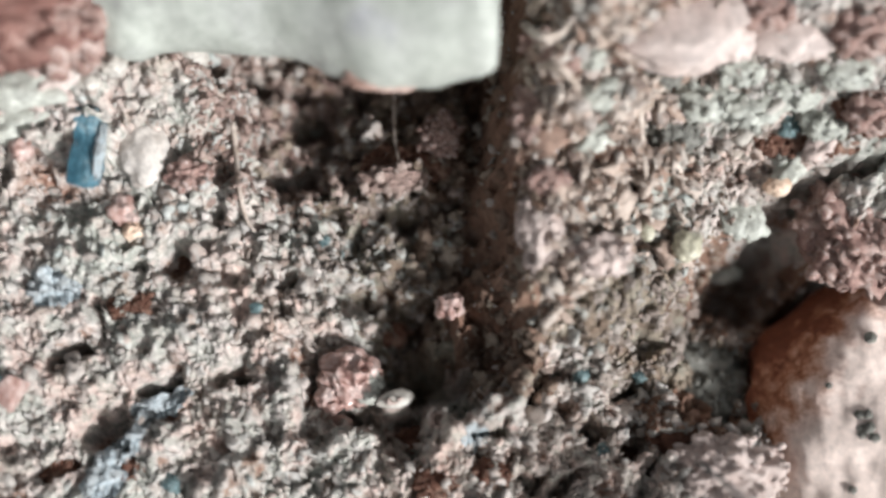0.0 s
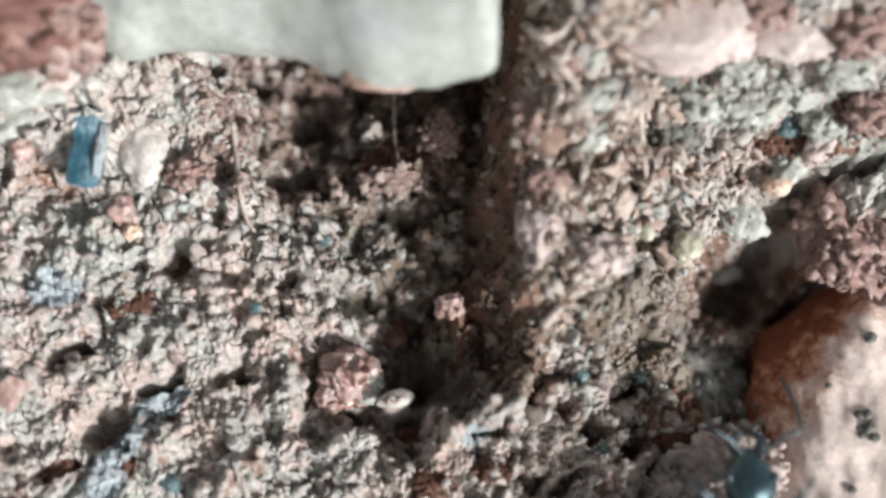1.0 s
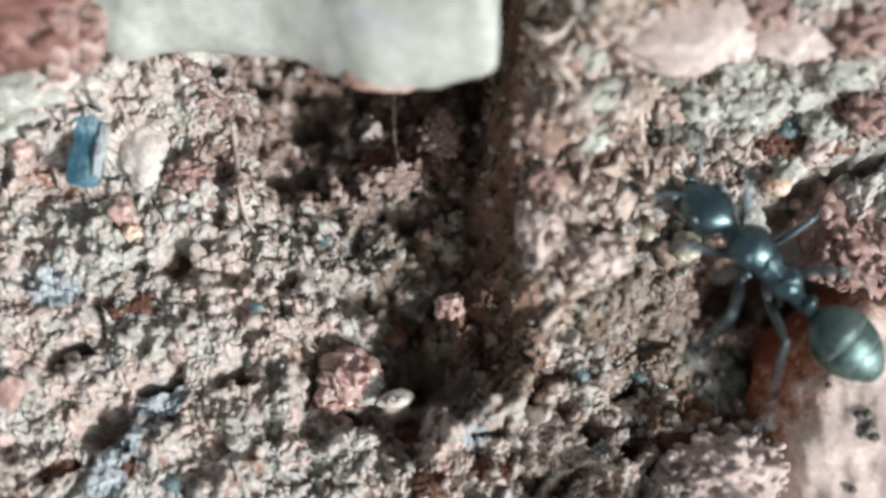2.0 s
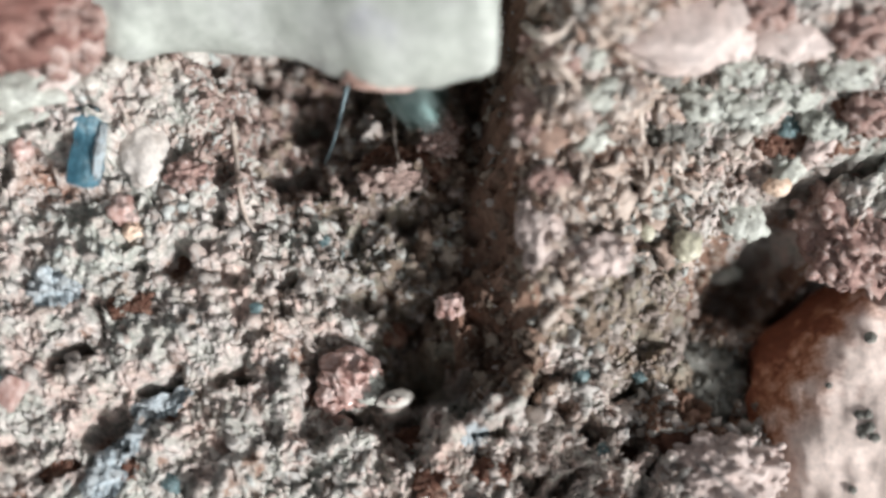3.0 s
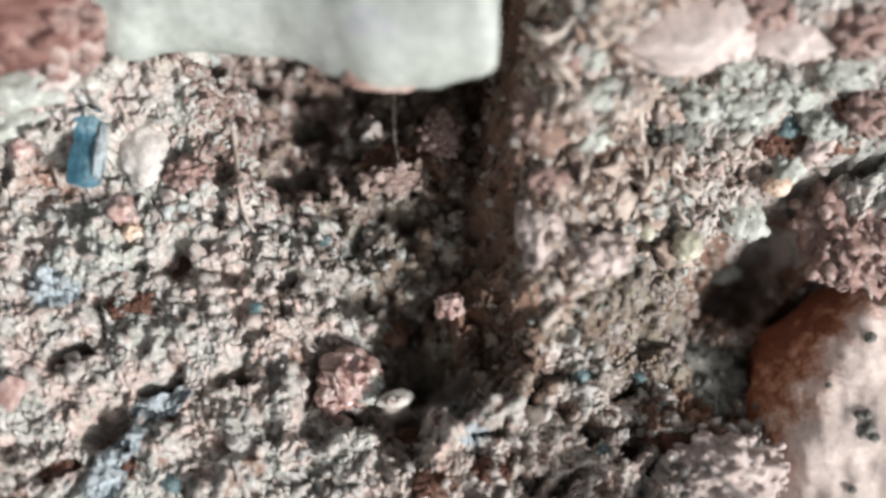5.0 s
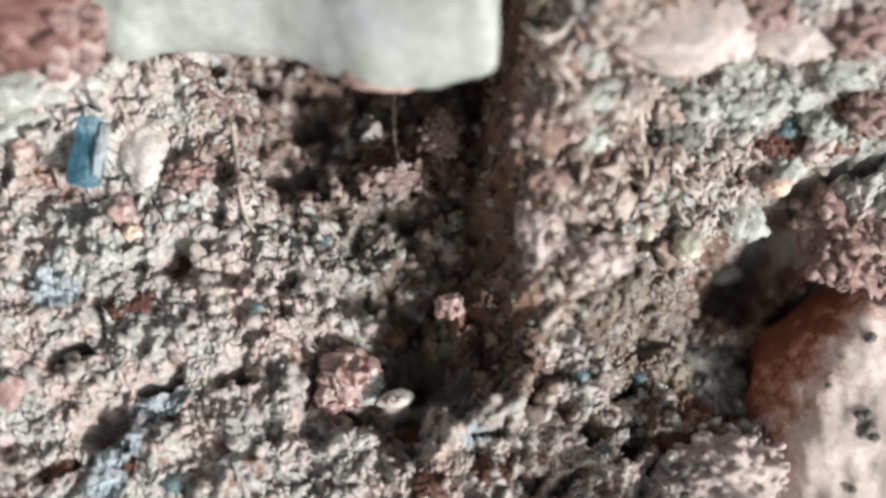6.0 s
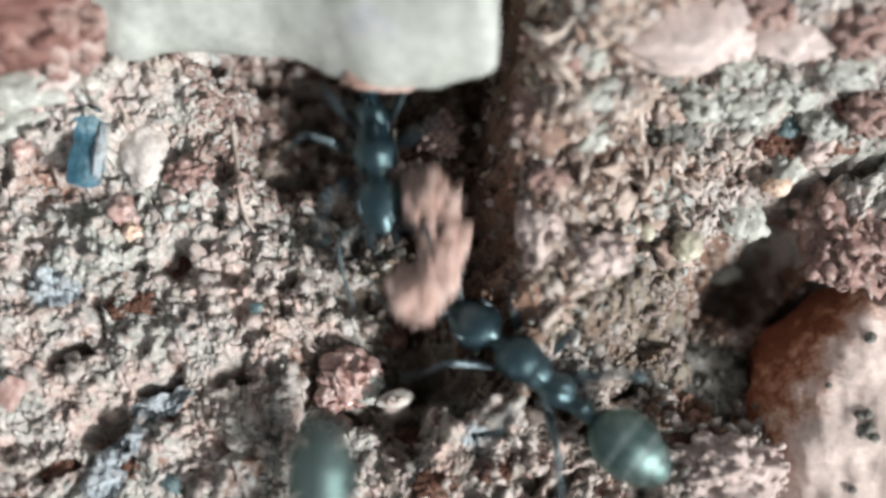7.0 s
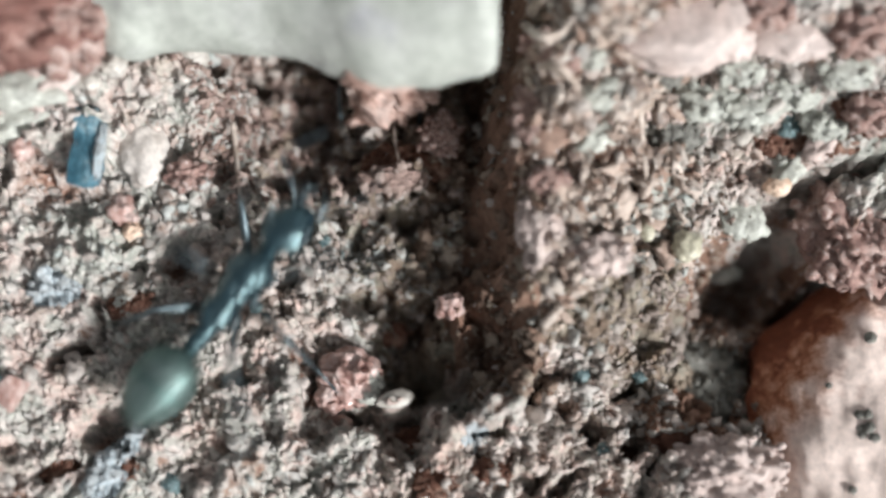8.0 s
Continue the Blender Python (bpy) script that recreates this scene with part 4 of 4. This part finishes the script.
root("rootlet", [(-4.84, 2.93, 0.25), (-4.73, 2.15, 0.3), (-4.55, 1.18, 0.35), (-4.43, 0.63, 0.3), (-4.23, 0.34, 0.1)], 0.075, "thin dry rootlet hanging over the soil")
root("rootlet", [(4.21, 2.91, 0.3), (4.25, 2.26, 0.35), (4.37, 1.44, 0.35), (4.58, 0.61, 0.2)], 0.10, "thin pale rootlet on the soil")
root("rootlet", [(-1.16, 4.11, 0.6), (-1.15, 3.00, 0.5), (-1.01, 2.00, 0.2)], 0.05, "thin dry rootlet in the shade of the slab")
root("straw_sliver", [(2.18, -1.92, 0.15), (2.61, -1.53, 0.3), (3.23, -0.97, 0.2)], 0.12, "flattened pale straw sliver on the soil", ROOT, "straw")
root("curled_fibre", [(1.78, 4.45, 0.2), (2.00, 3.50, 0.4), (2.42, 3.54, 0.5), (2.72, 3.88, 0.3)], 0.13, "curled dry brown plant fibre by the gully", ROOT, "plant fibre")
root("curled_fibre", [(2.06, 3.07, 0.2), (2.41, 2.81, 0.45), (2.74, 2.64, 0.3)], 0.14, "curled dry brown plant fibre by the gully", ROOT, "plant fibre")
root("curled_fibre", [(1.92, 4.53, 0.2), (2.33, 4.56, 0.5), (2.59, 4.62, 0.3)], 0.16, "curled dry brown plant fibre by the gully", ROOT, "plant fibre")
root("twig", [(6.59, 2.21, 0.2), (6.87, 2.40, 0.35), (7.39, 2.70, 0.3)], 0.22, "short pale twig lying on the soil", WHITE, "twig")


def loose_crumbs():
    """The larger crumbs, each one on the ground."""
    rng = random.Random(12)
    shapes = lump_meshes(PEBBLE, 60)
    for _ in range(260):
        x, y = rng.uniform(-9.8, 9.8), rng.uniform(-5.4, 5.6)
        r = rng.uniform(0.09, 0.2)
        if any(math.hypot(x - cx, y - cy) < cr for cx, cy, cr in BARE):
            continue
        ob = new("soil_crumb", rng.choice(shapes))
        ob.parent = ground
        ob.location = (x * MM, y * MM, (ground_at(x, y) + 0.1 * r) * MM)
        ob.rotation_euler = (rng.uniform(0, 6), rng.uniform(0, 6), rng.uniform(0, 6))
        ob.scale = (r * rng.uniform(0.6, 1.3), r * rng.uniform(0.6, 1.3), r * rng.uniform(0.6, 1.1))


loose_crumbs()
for k, (x, y, s) in enumerate(((-6.97, -1.36, 0.34), (-6.06, 0.03, 0.3), (-8.65, -4.73, 0.36), (1.05, -4.91, 0.34), (-0.15, -5.08, 0.36), (-1.23, -1.45, 0.3), (-0.65, -3.95, 0.3), (4.46, -4.14, 0.75), (5.41, -3.99, 0.5), (7.13, -2.79, 0.4),
                               (-6.94, -4.72, 0.34), (4.64, -0.05, 0.3), (-1.54, 1.98, 0.3), (-0.18, 2.29, 0.3), (2.62, 3.39, 0.5),
                               (3.37, 1.84, 0.4), (8.67, 2.29, 0.5), (9.54, 2.64, 0.6))):
    clod("rust_crumb", x, y, (s * 1.25, s * 0.9, s * 0.5), RUSTEARTH, "rusty red-brown crumb set in the soil", 40, (0.03, 0.10), 70 + k, 0.74, rough=0.45)

# ---------------------------------------------------------------- ants
def lathe(bm, profile, squash=1.0, sides=20):
    """A body of rings along y: (y, centre height, half width)."""
    rings = []
    for y, z, r in profile:
        rings.append([bm.verts.new((r * math.cos(a), y, z + squash * r * math.sin(a))) for a in (2 * math.pi * k / sides for k in range(sides))])
    for a, b in zip(rings, rings[1:]):
        for k in range(sides):
            bm.faces.new((a[k], b[k], b[(k + 1) % sides], a[(k + 1) % sides]))
    bm.faces.new(rings[0])
    bm.faces.new(list(reversed(rings[-1])))
    return bm


def egg(bm, centre, radii, seg=14, rings=10):
    made = bmesh.ops.create_uvsphere(bm, u_segments=seg, v_segments=rings, radius=1)["verts"]
    for v in made:
        v.co = Vector(centre) + Vector((v.co.x * radii[0], v.co.y * radii[1], v.co.z * radii[2]))
    return bm


HIPS = [(0.30, 0.75), (0.30, 0.15), (0.28, -0.45)]
LEGS = []  # (leg, side, row) of every ant, for the gait


def carapace(bm, seed, amount=0.025, size=2.5):
    """Uneven plates in place of a turned surface."""
    off = Vector((seed, seed * 2, 0))
    for v in bm.verts:
        v.co += (v.co - Vector((0, v.co.y, 1.05))).normalized() * amount * (noise.noise(v.co * size + off) + 0.6 * noise.noise(v.co * size * 2.7 + off))
    return bm


def gaster_radius(u):
    return 0.76 * math.sin(math.pi * u ** 0.86) ** 0.6 if 0 < u < 1 else 0.02


def ant(label, seed=0):
    body = new("ant")
    body.scale = (0.97, 0.97, 0.97)
    # gaster: plump, with overlapping plates
    prof = [(-1.55 - 2.1 * k / 24, 1.12 - 0.08 * k / 24, max(gaster_radius(k / 24) * 0.965, 0.02)) for k in range(25)]
    gaster = part("gaster", carapace(lathe(bmesh.new(), prof, 0.9, 28), 1, 0.015), GASTER, body, "glossy banded abdomen with a green-grey sheen")
    for lo, hi in ((0.02, 0.40), (0.42, 0.64), (0.66, 0.81), (0.83, 0.97)):
        plate = []
        for k in range(9):
            u = lo + (hi - lo) * k / 8
            lip = -0.015 if k in (0, 8) else 0.012 * k / 8
            plate.append((-1.55 - 2.1 * u, 1.12 - 0.08 * u, gaster_radius(u) * 0.985 + lip))
        edge = [(-1.55 - 2.1 * u, 1.12 - 0.08 * u, gaster_radius(u) * 0.985 + r) for u, r in ((hi - 0.03, 0.0), (hi - 0.02, 0.02), (hi, 0.02), (hi + 0.008, 0.0))]
        part("margin", lathe(bmesh.new(), edge, 0.9, 28), MARGIN, gaster, "pale rim of a plate")
        part("tergite", carapace(lathe(bmesh.new(), plate, 0.9, 28), 3, 0.02), TERGITE, gaster)
    part("petiole", egg(lathe(bmesh.new(), [(-1.66, 1.0, 0.16), (-1.4, 0.97, 0.2), (-1.0, 0.97, 0.22), (-0.8, 0.98, 0.26)]), (0, -1.28, 1.15), (0.27, 0.13, 0.33)), CUTICLE, body)
    part("thorax", carapace(lathe(bmesh.new(), [(-0.98, 0.98, 0.08), (-0.92, 1.0, 0.22), (-0.75, 1.06, 0.33), (-0.5, 1.1, 0.35), (-0.25, 1.09, 0.34), (-0.12, 1.08, 0.33), (-0.02, 1.1, 0.36), (0.15, 1.14, 0.42), (0.4, 1.18, 0.49),
                                                (0.7, 1.16, 0.48), (0.9, 1.1, 0.38), (1.0, 1.06, 0.26), (1.12, 1.05, 0.2), (1.45, 1.05, 0.15)], 0.95), 5, 0.05, 3.0), CUTICLE, body)
    for name, y, z, radii in (("pronotum", 0.58, 1.2, (0.54, 0.46, 0.42)), ("mesonotum", 0.02, 1.22, (0.40, 0.30, 0.34)), ("propodeum", -0.58, 1.14, (0.42, 0.40, 0.36))):
        part(name, carapace(egg(bmesh.new(), (0, y, z), radii, 28, 20), y * 9, 0.07, 4.5), CUTICLE, body)
    rng = random.Random(9)
    fuzz = bmesh.new()
    for k in range(60):  # stiff pale hairs on the back
        y = rng.choice((rng.uniform(-3.5, -1.7), rng.uniform(-0.9, 2.4)))
        a = rng.uniform(0.1, 3.04)
        wide = gaster_radius((-1.55 - y) / 2.1) if y < -1.6 else 0.46
        root_at = Vector((wide * math.cos(a), y, 1.1 + 0.88 * wide * math.sin(a)))
        out = Vector((math.cos(a), rng.uniform(-0.7, 0.1), math.sin(a))).normalized()
        tube(fuzz, [root_at - 0.03 * out, root_at + 0.1 * out, root_at + rng.uniform(0.18, 0.3) * out], [0.008, 0.006, 0.003], 4)
    part("hairs", fuzz, MARGIN, body, "stiff pale hairs")
    hb = bmesh.new()
    bmesh.ops.create_uvsphere(hb, u_segments=24, v_segments=16, radius=1)
    for v in hb.verts:
        f = v.co.y
        wide = 0.57 * (1 - 0.22 * f - 0.16 * max(f, 0) ** 2)
        v.co = Vector((v.co.x * wide, 1.93 + 0.68 * f - 0.12 * (1 - min(1, abs(v.co.x) * 2.2)) * (f < -0.6), 1.04 - 0.1 * f + v.co.z * 0.40 * (1 - 0.2 * f)))
    head = part("head", carapace(hb, 7, 0.03, 2.4), CUTICLE, body)
    for s in (-1, 1):
        part("eye", egg(bmesh.new(), (0.50 * s, 1.95, 1.22), (0.10, 0.16, 0.13), 10, 8), LIMB, head)
        part("mandible", tube(bmesh.new(), bent([(0.26 * s, 2.48, 0.9), (0.32 * s, 2.78, 0.84), (0.05 * s, 2.98, 0.8)], 4), [0.13] * 4 + [0.11, 0.09, 0.07, 0.05, 0.03], 8), LIMB, head)
        antenna = part("antenna", tube(bmesh.new(), bent([(0.16 * s, 2.38, 1.15), (0.5 * s, 2.72, 1.45), (0.98 * s, 2.98, 1.6)], 4), [0.035, 0.035, 0.036, 0.04, 0.042, 0.042, 0.042, 0.042, 0.04], 8), LIMB, head)
        part("feeler_tip", tube(bmesh.new(), bent([(0.98 * s, 2.98, 1.6), (1.02 * s, 3.3, 1.4), (0.95 * s, 3.8, 1.0), (0.82 * s, 4.25, 0.65)], 4), [0.03] + [0.042] * 11 + [0.025], 8), LIMB, antenna)
        for row, (hx, hy) in enumerate(HIPS):
            reach = (1.9, 2.1, 2.5)[row]
            aim = radians((48, -10, -48)[row])
            dx, dy = math.cos(aim) * s, math.sin(aim)

            def spot(out, up):
                return (out * dx, out * dy, up)

            leg = part("leg", tube(bmesh.new(), bent([spot(0, 0), spot(0.28, -0.12), spot(0.7, 0.22), spot(1.3, 0.55)], 4),
                                   [0.13, 0.14, 0.12, 0.09, 0.07, 0.09, 0.11, 0.115, 0.11, 0.10, 0.09, 0.075, 0.06], 9), LIMB, body)
            leg.location = (hx * s * MM, hy * MM, 0.86 * MM)
            part("shin", tube(bmesh.new(), bent([spot(1.27, 0.56), spot(1.5, 0.3), spot(reach, -0.55)], 4), [0.045, 0.065, 0.075, 0.08, 0.08, 0.07, 0.065, 0.055, 0.045], 8), LIMB, leg)
            part("foot", tube(bmesh.new(), bent([spot(reach, -0.55), spot(reach * 1.12, -0.8), spot(reach * 1.3, -0.95)], 4), [0.045, 0.04, 0.035, 0.035, 0.03, 0.03, 0.03, 0.03, 0.02], 7), LIMB, leg)
            LEGS.append((leg, s, row, hx * s, hy, body))
    return tagged(body, label, "ant", "ants of the nest")


def pellet(label, lobes, seed, mat=PELLET):
    """A pellet of soil: lobes (x, y, z, radii) baked together, with crumbs on them."""
    rng = random.Random(seed)
    top = new("soil_pellet")
    shapes = lump_meshes(mat, seed * 3)
    for k, (lx, ly, lz, *radii) in enumerate(lobes):
        bm = rock_mesh(radii, seed + k, 0.5, 4, lumps=1.4)
        for v in bm.verts:
            v.co += Vector((lx, ly, lz))
        spots = [v.co.copy() for v in bm.verts]
        part("lobe", bm, mat, top)
        for _ in range(16):
            r = rng.uniform(0.06, 0.2)
            ob = new("lump", rng.choice(shapes))
            ob.parent = top
            ob.location = rng.choice(spots) * MM * 0.95
            ob.rotation_euler = (rng.uniform(0, 6), rng.uniform(0, 6), rng.uniform(0, 6))
            ob.scale = (r, r * rng.uniform(0.7, 1.3), r * rng.uniform(0.6, 1.0))
    return tagged(top, label, "soil pellet", "pellets carried from the nest")


def placed(gx, gy, gz, hx, hy, hz):
    """An ant's pose from the middles of its gaster and head."""
    g, h = Vector((gx, gy, gz)), Vector((hx, hy, hz))
    ahead = (h - g).normalized()
    side = ahead.cross(Vector((0, 0, 1))).normalized()
    up = side.cross(ahead)
    turn = Matrix((side, ahead, up)).transposed().to_4x4()
    mid = (g + 2.52 * ahead).lerp(h.lerp(g, 0.44), 0.3)
    return Matrix.Translation((mid - 1.05 * up) * MM) @ turn


def keyed(thing, rows, load=None, at=(0, 0, 0), spin=0):
    """Keys an ant, its stepping legs and what it carries."""
    poses = [(r[0], placed(*r[1:])) for r in rows]
    if poses[0][0] > 0:
        poses.insert(0, (0.0, poses[0][1]))
    if poses[-1][0] < 8:
        poses.append((8.0, poses[-1][1]))
    walk(thing, poses)
    if load:
        walk(load, [(t, m @ pose(0.97 * at[0] * MM, 0.97 * at[1] * MM, 0.97 * at[2] * MM, 0, 0, spin)) for t, m in poses])
    start, end = rows[0][0], rows[-1][0]
    for leg, s, row, hx, hy, owner in LEGS:
        if owner is thing:
            lead = 1 if (row + (s > 0)) % 2 else -1
            first, last = frame(start) - 1, frame(end) - 1
            steps = [(n / FPS, lead * (0, 1, 1, 0, -1, -1)[n % 6]) for n in range(first, last + 1)]
            if first > 0:
                steps.insert(0, (0.0, 0))
            if last < 240:
                steps.append((8.0, 0))
            walk(leg, [(t, pose(hx * MM, hy * MM, 0.86 * MM, 0, -4 * s * sw, 14 * sw * s)) for t, sw in steps])


ant_out = [ant("black ant carrying a soil pellet out of the nest") for _ in range(5)]
ant_plain = ant("black ant leaving the nest with a small crumb")
ant_home = [ant("black ant walking back to the nest") for _ in range(3)]
pellets = [pellet("grey-brown soil pellet held by an ant", [(0.3, 0.4, 0, 0.75, 0.6, 0.5), (-0.3, -0.3, 0.1, 0.6, 0.8, 0.45), (0.5, -0.6, -0.1, 0.4, 0.4, 0.35)], 3, GREYPELLET),
           pellet("small brown soil pellet held by an ant", [(-0.2, 0, 0, 0.5, 0.4, 0.4), (0.35, 0.1, 0, 0.35, 0.4, 0.35)], 8, GREYPELLET),
           pellet("large pinkish-brown soil pellet held by an ant", [(-0.3, 0.8, 0, 0.75, 0.7, 0.45), (0.3, -0.3, 0.15, 0.7, 0.9, 0.5), (-0.4, -0.9, 0, 0.4, 0.5, 0.4)], 12, GREYPELLET),
           pellet("large pink soil pellet held by an ant", [(0.15, 1.35, 0, 0.6, 0.6, 0.45), (-0.35, 0.35, 0.1, 0.5, 0.75, 0.4), (-0.1, -0.7, 0.1, 0.65, 0.75, 0.5), (0.25, -1.3, 0, 0.4, 0.5, 0.35)], 17),
           pellet("pink soil pellet held by an ant", [(0.3, 0.1, 0, 0.7, 0.6, 0.5), (-0.4, -0.1, 0.1, 0.6, 0.6, 0.5)], 21)]


def motions():
    a, d, e, g, j = ant_out
    keyed(a, [(0.8, -1.2, 16, -1.2, -1.2, 12, -1.2), (1.1, -2.71, 8.55, 0.00, -3.24, 4.78, -0.20), (1.2, -3.12, 5.78, -0.10, -3.22, 1.41, 0.64), (1.3, -3.51, 3.53, -0.07, -4.36, -0.52, 0.83),
              (1.4, -4.26, 0.21, 1.36, -6.25, -2.76, 0.74), (1.5, -6.73, -2.59, 0.80, -8.62, -5.20, 0.26), (1.6, -9.21, -5.32, 0.24, -10.94, -7.82, -0.16), (1.8, -17, -9, 1.0, -20, -12, 1.0)],
          pellets[0], (1.55, 3.0, 1.3), 30)
    keyed(d, [(3.9, -1.2, 24, -1.6, -1.2, 20, -1.6), (4.2, -2.58, 8.45, -0.10, -2.65, 4.39, -0.64), (4.3, -2.56, 4.54, -0.33, -2.61, -0.04, 0.57), (4.4, -2.50, 0.61, 0.98, -2.85, -3.32, 0.48),
              (4.5, -2.62, -2.67, 0.36, -2.60, -6.46, -0.06), (4.6, -2.84, -6.12, 0.02, -2.91, -9.47, -0.10), (4.8, -3, -15, 1.0, -3, -19, 1.0)],
          pellets[1], (0.0, 3.4, 0.85))
    keyed(e, [(5.7, -1.2, 33, -1.6, -1.2, 29, -1.6), (6.1, -2.58, 8.45, -0.10, -2.72, 4.65, -0.54), (6.2, -2.27, 6.55, -0.36, -2.04, 1.99, 0.54), (6.3, -1.23, 3.46, 0.40, -0.62, -0.90, -0.06),
              (6.4, -0.43, 0.93, 0.82, 1.42, -3.03, 0.26), (6.5, 0.58, -1.48, -0.34, 1.79, -5.56, 0.32), (6.6, 1.92, -3.83, 0.60, 2.79, -7.03, -0.10),
              (6.7, 1.91, -5.21, 0.32, 2.41, -8.60, -0.34), (6.9, 3, -14, 1.0, 4, -18, 1.0)],
          pellets[2], (-1.3, 3.0, 1.0), -20)
    keyed(ant_plain, [(6.2, -1.2, 42, -1.6, -1.2, 38, -1.6), (6.6, -2.02, 7.94, -0.30, -2.07, 3.79, -0.30), (6.7, -2.51, 5.26, -0.26, -2.26, 1.00, 0.64), (6.8, -3.13, 1.76, 0.44, -3.11, -2.72, 0.58),
                      (6.9, -3.29, -1.51, 0.72, -3.00, -5.32, 0.24), (7.0, -2.52, -5.21, 0.28, -2.14, -8.49, -0.20), (7.2, -2, -22, 1.0, -2, -26, 1.0)])
    keyed(g, [(6.4, -1.2, 51, -1.6, -1.2, 47, -1.6), (6.8, -2.59, 8.91, -0.06, -2.39, 5.21, -0.46), (6.9, -2.28, 6.98, -0.30, -1.85, 2.38, 0.60), (7.0, -1.90, 5.16, -0.36, -1.38, 0.63, 0.54),
              (7.1, -0.96, 3.33, 0.68, -1.42, -0.80, 0.48), (7.2, -0.89, 3.33, 0.68, -1.78, -0.84, 0.62), (7.3, -0.79, 2.28, 0.84, -0.90, -1.75, -0.06), (7.4, 0.08, -0.08, 0.08, 0.97, -3.91, 0.40),
              (7.5, 1.46, -3.31, 0.44, 2.44, -6.46, 0.00), (7.6, 3.27, -5.20, 0.20, 3.94, -8.27, -0.32), (7.8, 7, -14, 1.0, 8, -18, 1.0)],
          pellets[3], (-1.0, 2.9, 1.0), -10)
    keyed(j, [(7.6, -1.2, 60, -1.6, -1.2, 56, -1.6), (7.9, -1.86, 12.2, -0.10, -1.85, 8.2, -0.20), (8.0, -1.5, 9.5, -0.32, -1.5, 5.7, -0.60)], pellets[4], (-0.3, 3.3, 2.0))
    b, h, i = ant_home
    keyed(b, [(0.8, 9, -13, 1.0, 8.4, -9, 1.0), (1.0, 6.34, -9.42, -0.22, 6.47, -5.60, 0.16), (1.2, 6.33, -9.53, -0.22, 6.50, -5.72, 0.18), (1.35, 11.5, -9, 1.0, 10.5, -6, 1.0), (1.5, 14, -5, 1.4, 12.3, -1.5, 1.4),
              (1.7, 10.9, -3.38, 0.16, 9.3, -0.29, 0.92), (2.2, 8.19, -1.13, 0.28, 4.76, 0.54, 1.18), (2.5, 5.46, -0.46, 1.05, 1.75, 0.70, 1.95), (2.65, 4.24, -0.56, 2.50, 0.69, 1.49, 1.60), (2.8, 3.03, -0.15, 3.08, -0.59, 1.84, 2.18),
              (2.9, 1.53, 0.69, 1.65, -1.22, 3.87, 0.75), (3.0, -0.68, 3.68, 0.57, -1.99, 7.46, -0.33), (3.3, -2.6, 20, -1.6, -2.8, 24, -1.6), (3.8, -4, 64, -1.6, -4, 68, -1.6)])
    keyed(h, [(6.7, 7.5, -11, 1.0, 6, -8, 1.0), (6.9, 4.92, -5.79, 0.26, 2.83, -3.70, 0.56), (7.0, 3.88, -4.41, 0.12, 1.19, -2.17, 0.10), (7.1, 3.07, -3.69, 0.52, 0.52, -1.48, -0.34), (7.2, 0.83, -2.64, -0.34, -0.30, 0.41, 0.42),
              (7.3, -0.56, -0.54, 0.08, -2.55, 2.63, 0.02), (7.4, -1.44, 1.63, 0.77, -2.77, 5.19, -0.13), (7.5, -2.49, 3.10, 0.15, -3.55, 5.82, 0.39), (7.6, -2.42, 3.68, 0.00, -3.34, 6.86, 0.18),
              (7.7, -2.56, 3.17, 0.08, -3.57, 6.16, 0.32), (7.8, -2.73, 3.22, 0.03, -3.57, 6.19, 0.27), (7.9, -3.46, 4.15, 0.01, -4.06, 6.88, 0.91), (8.0, -3.77, 6.9, 0.4, -4.06, 9.8, 0.9)])
    keyed(i, [(7.5, -16, -13, 1.0, -13.5, -10, 1.0), (7.8, -10.97, -7.59, -0.16, -8.40, -5.31, 0.18), (7.9, -7.72, -5.12, 0.10, -4.80, -2.66, 0.82), (8.0, -6.03, -3.24, 0.58, -3.33, 0.19, 1.12)])


motions()
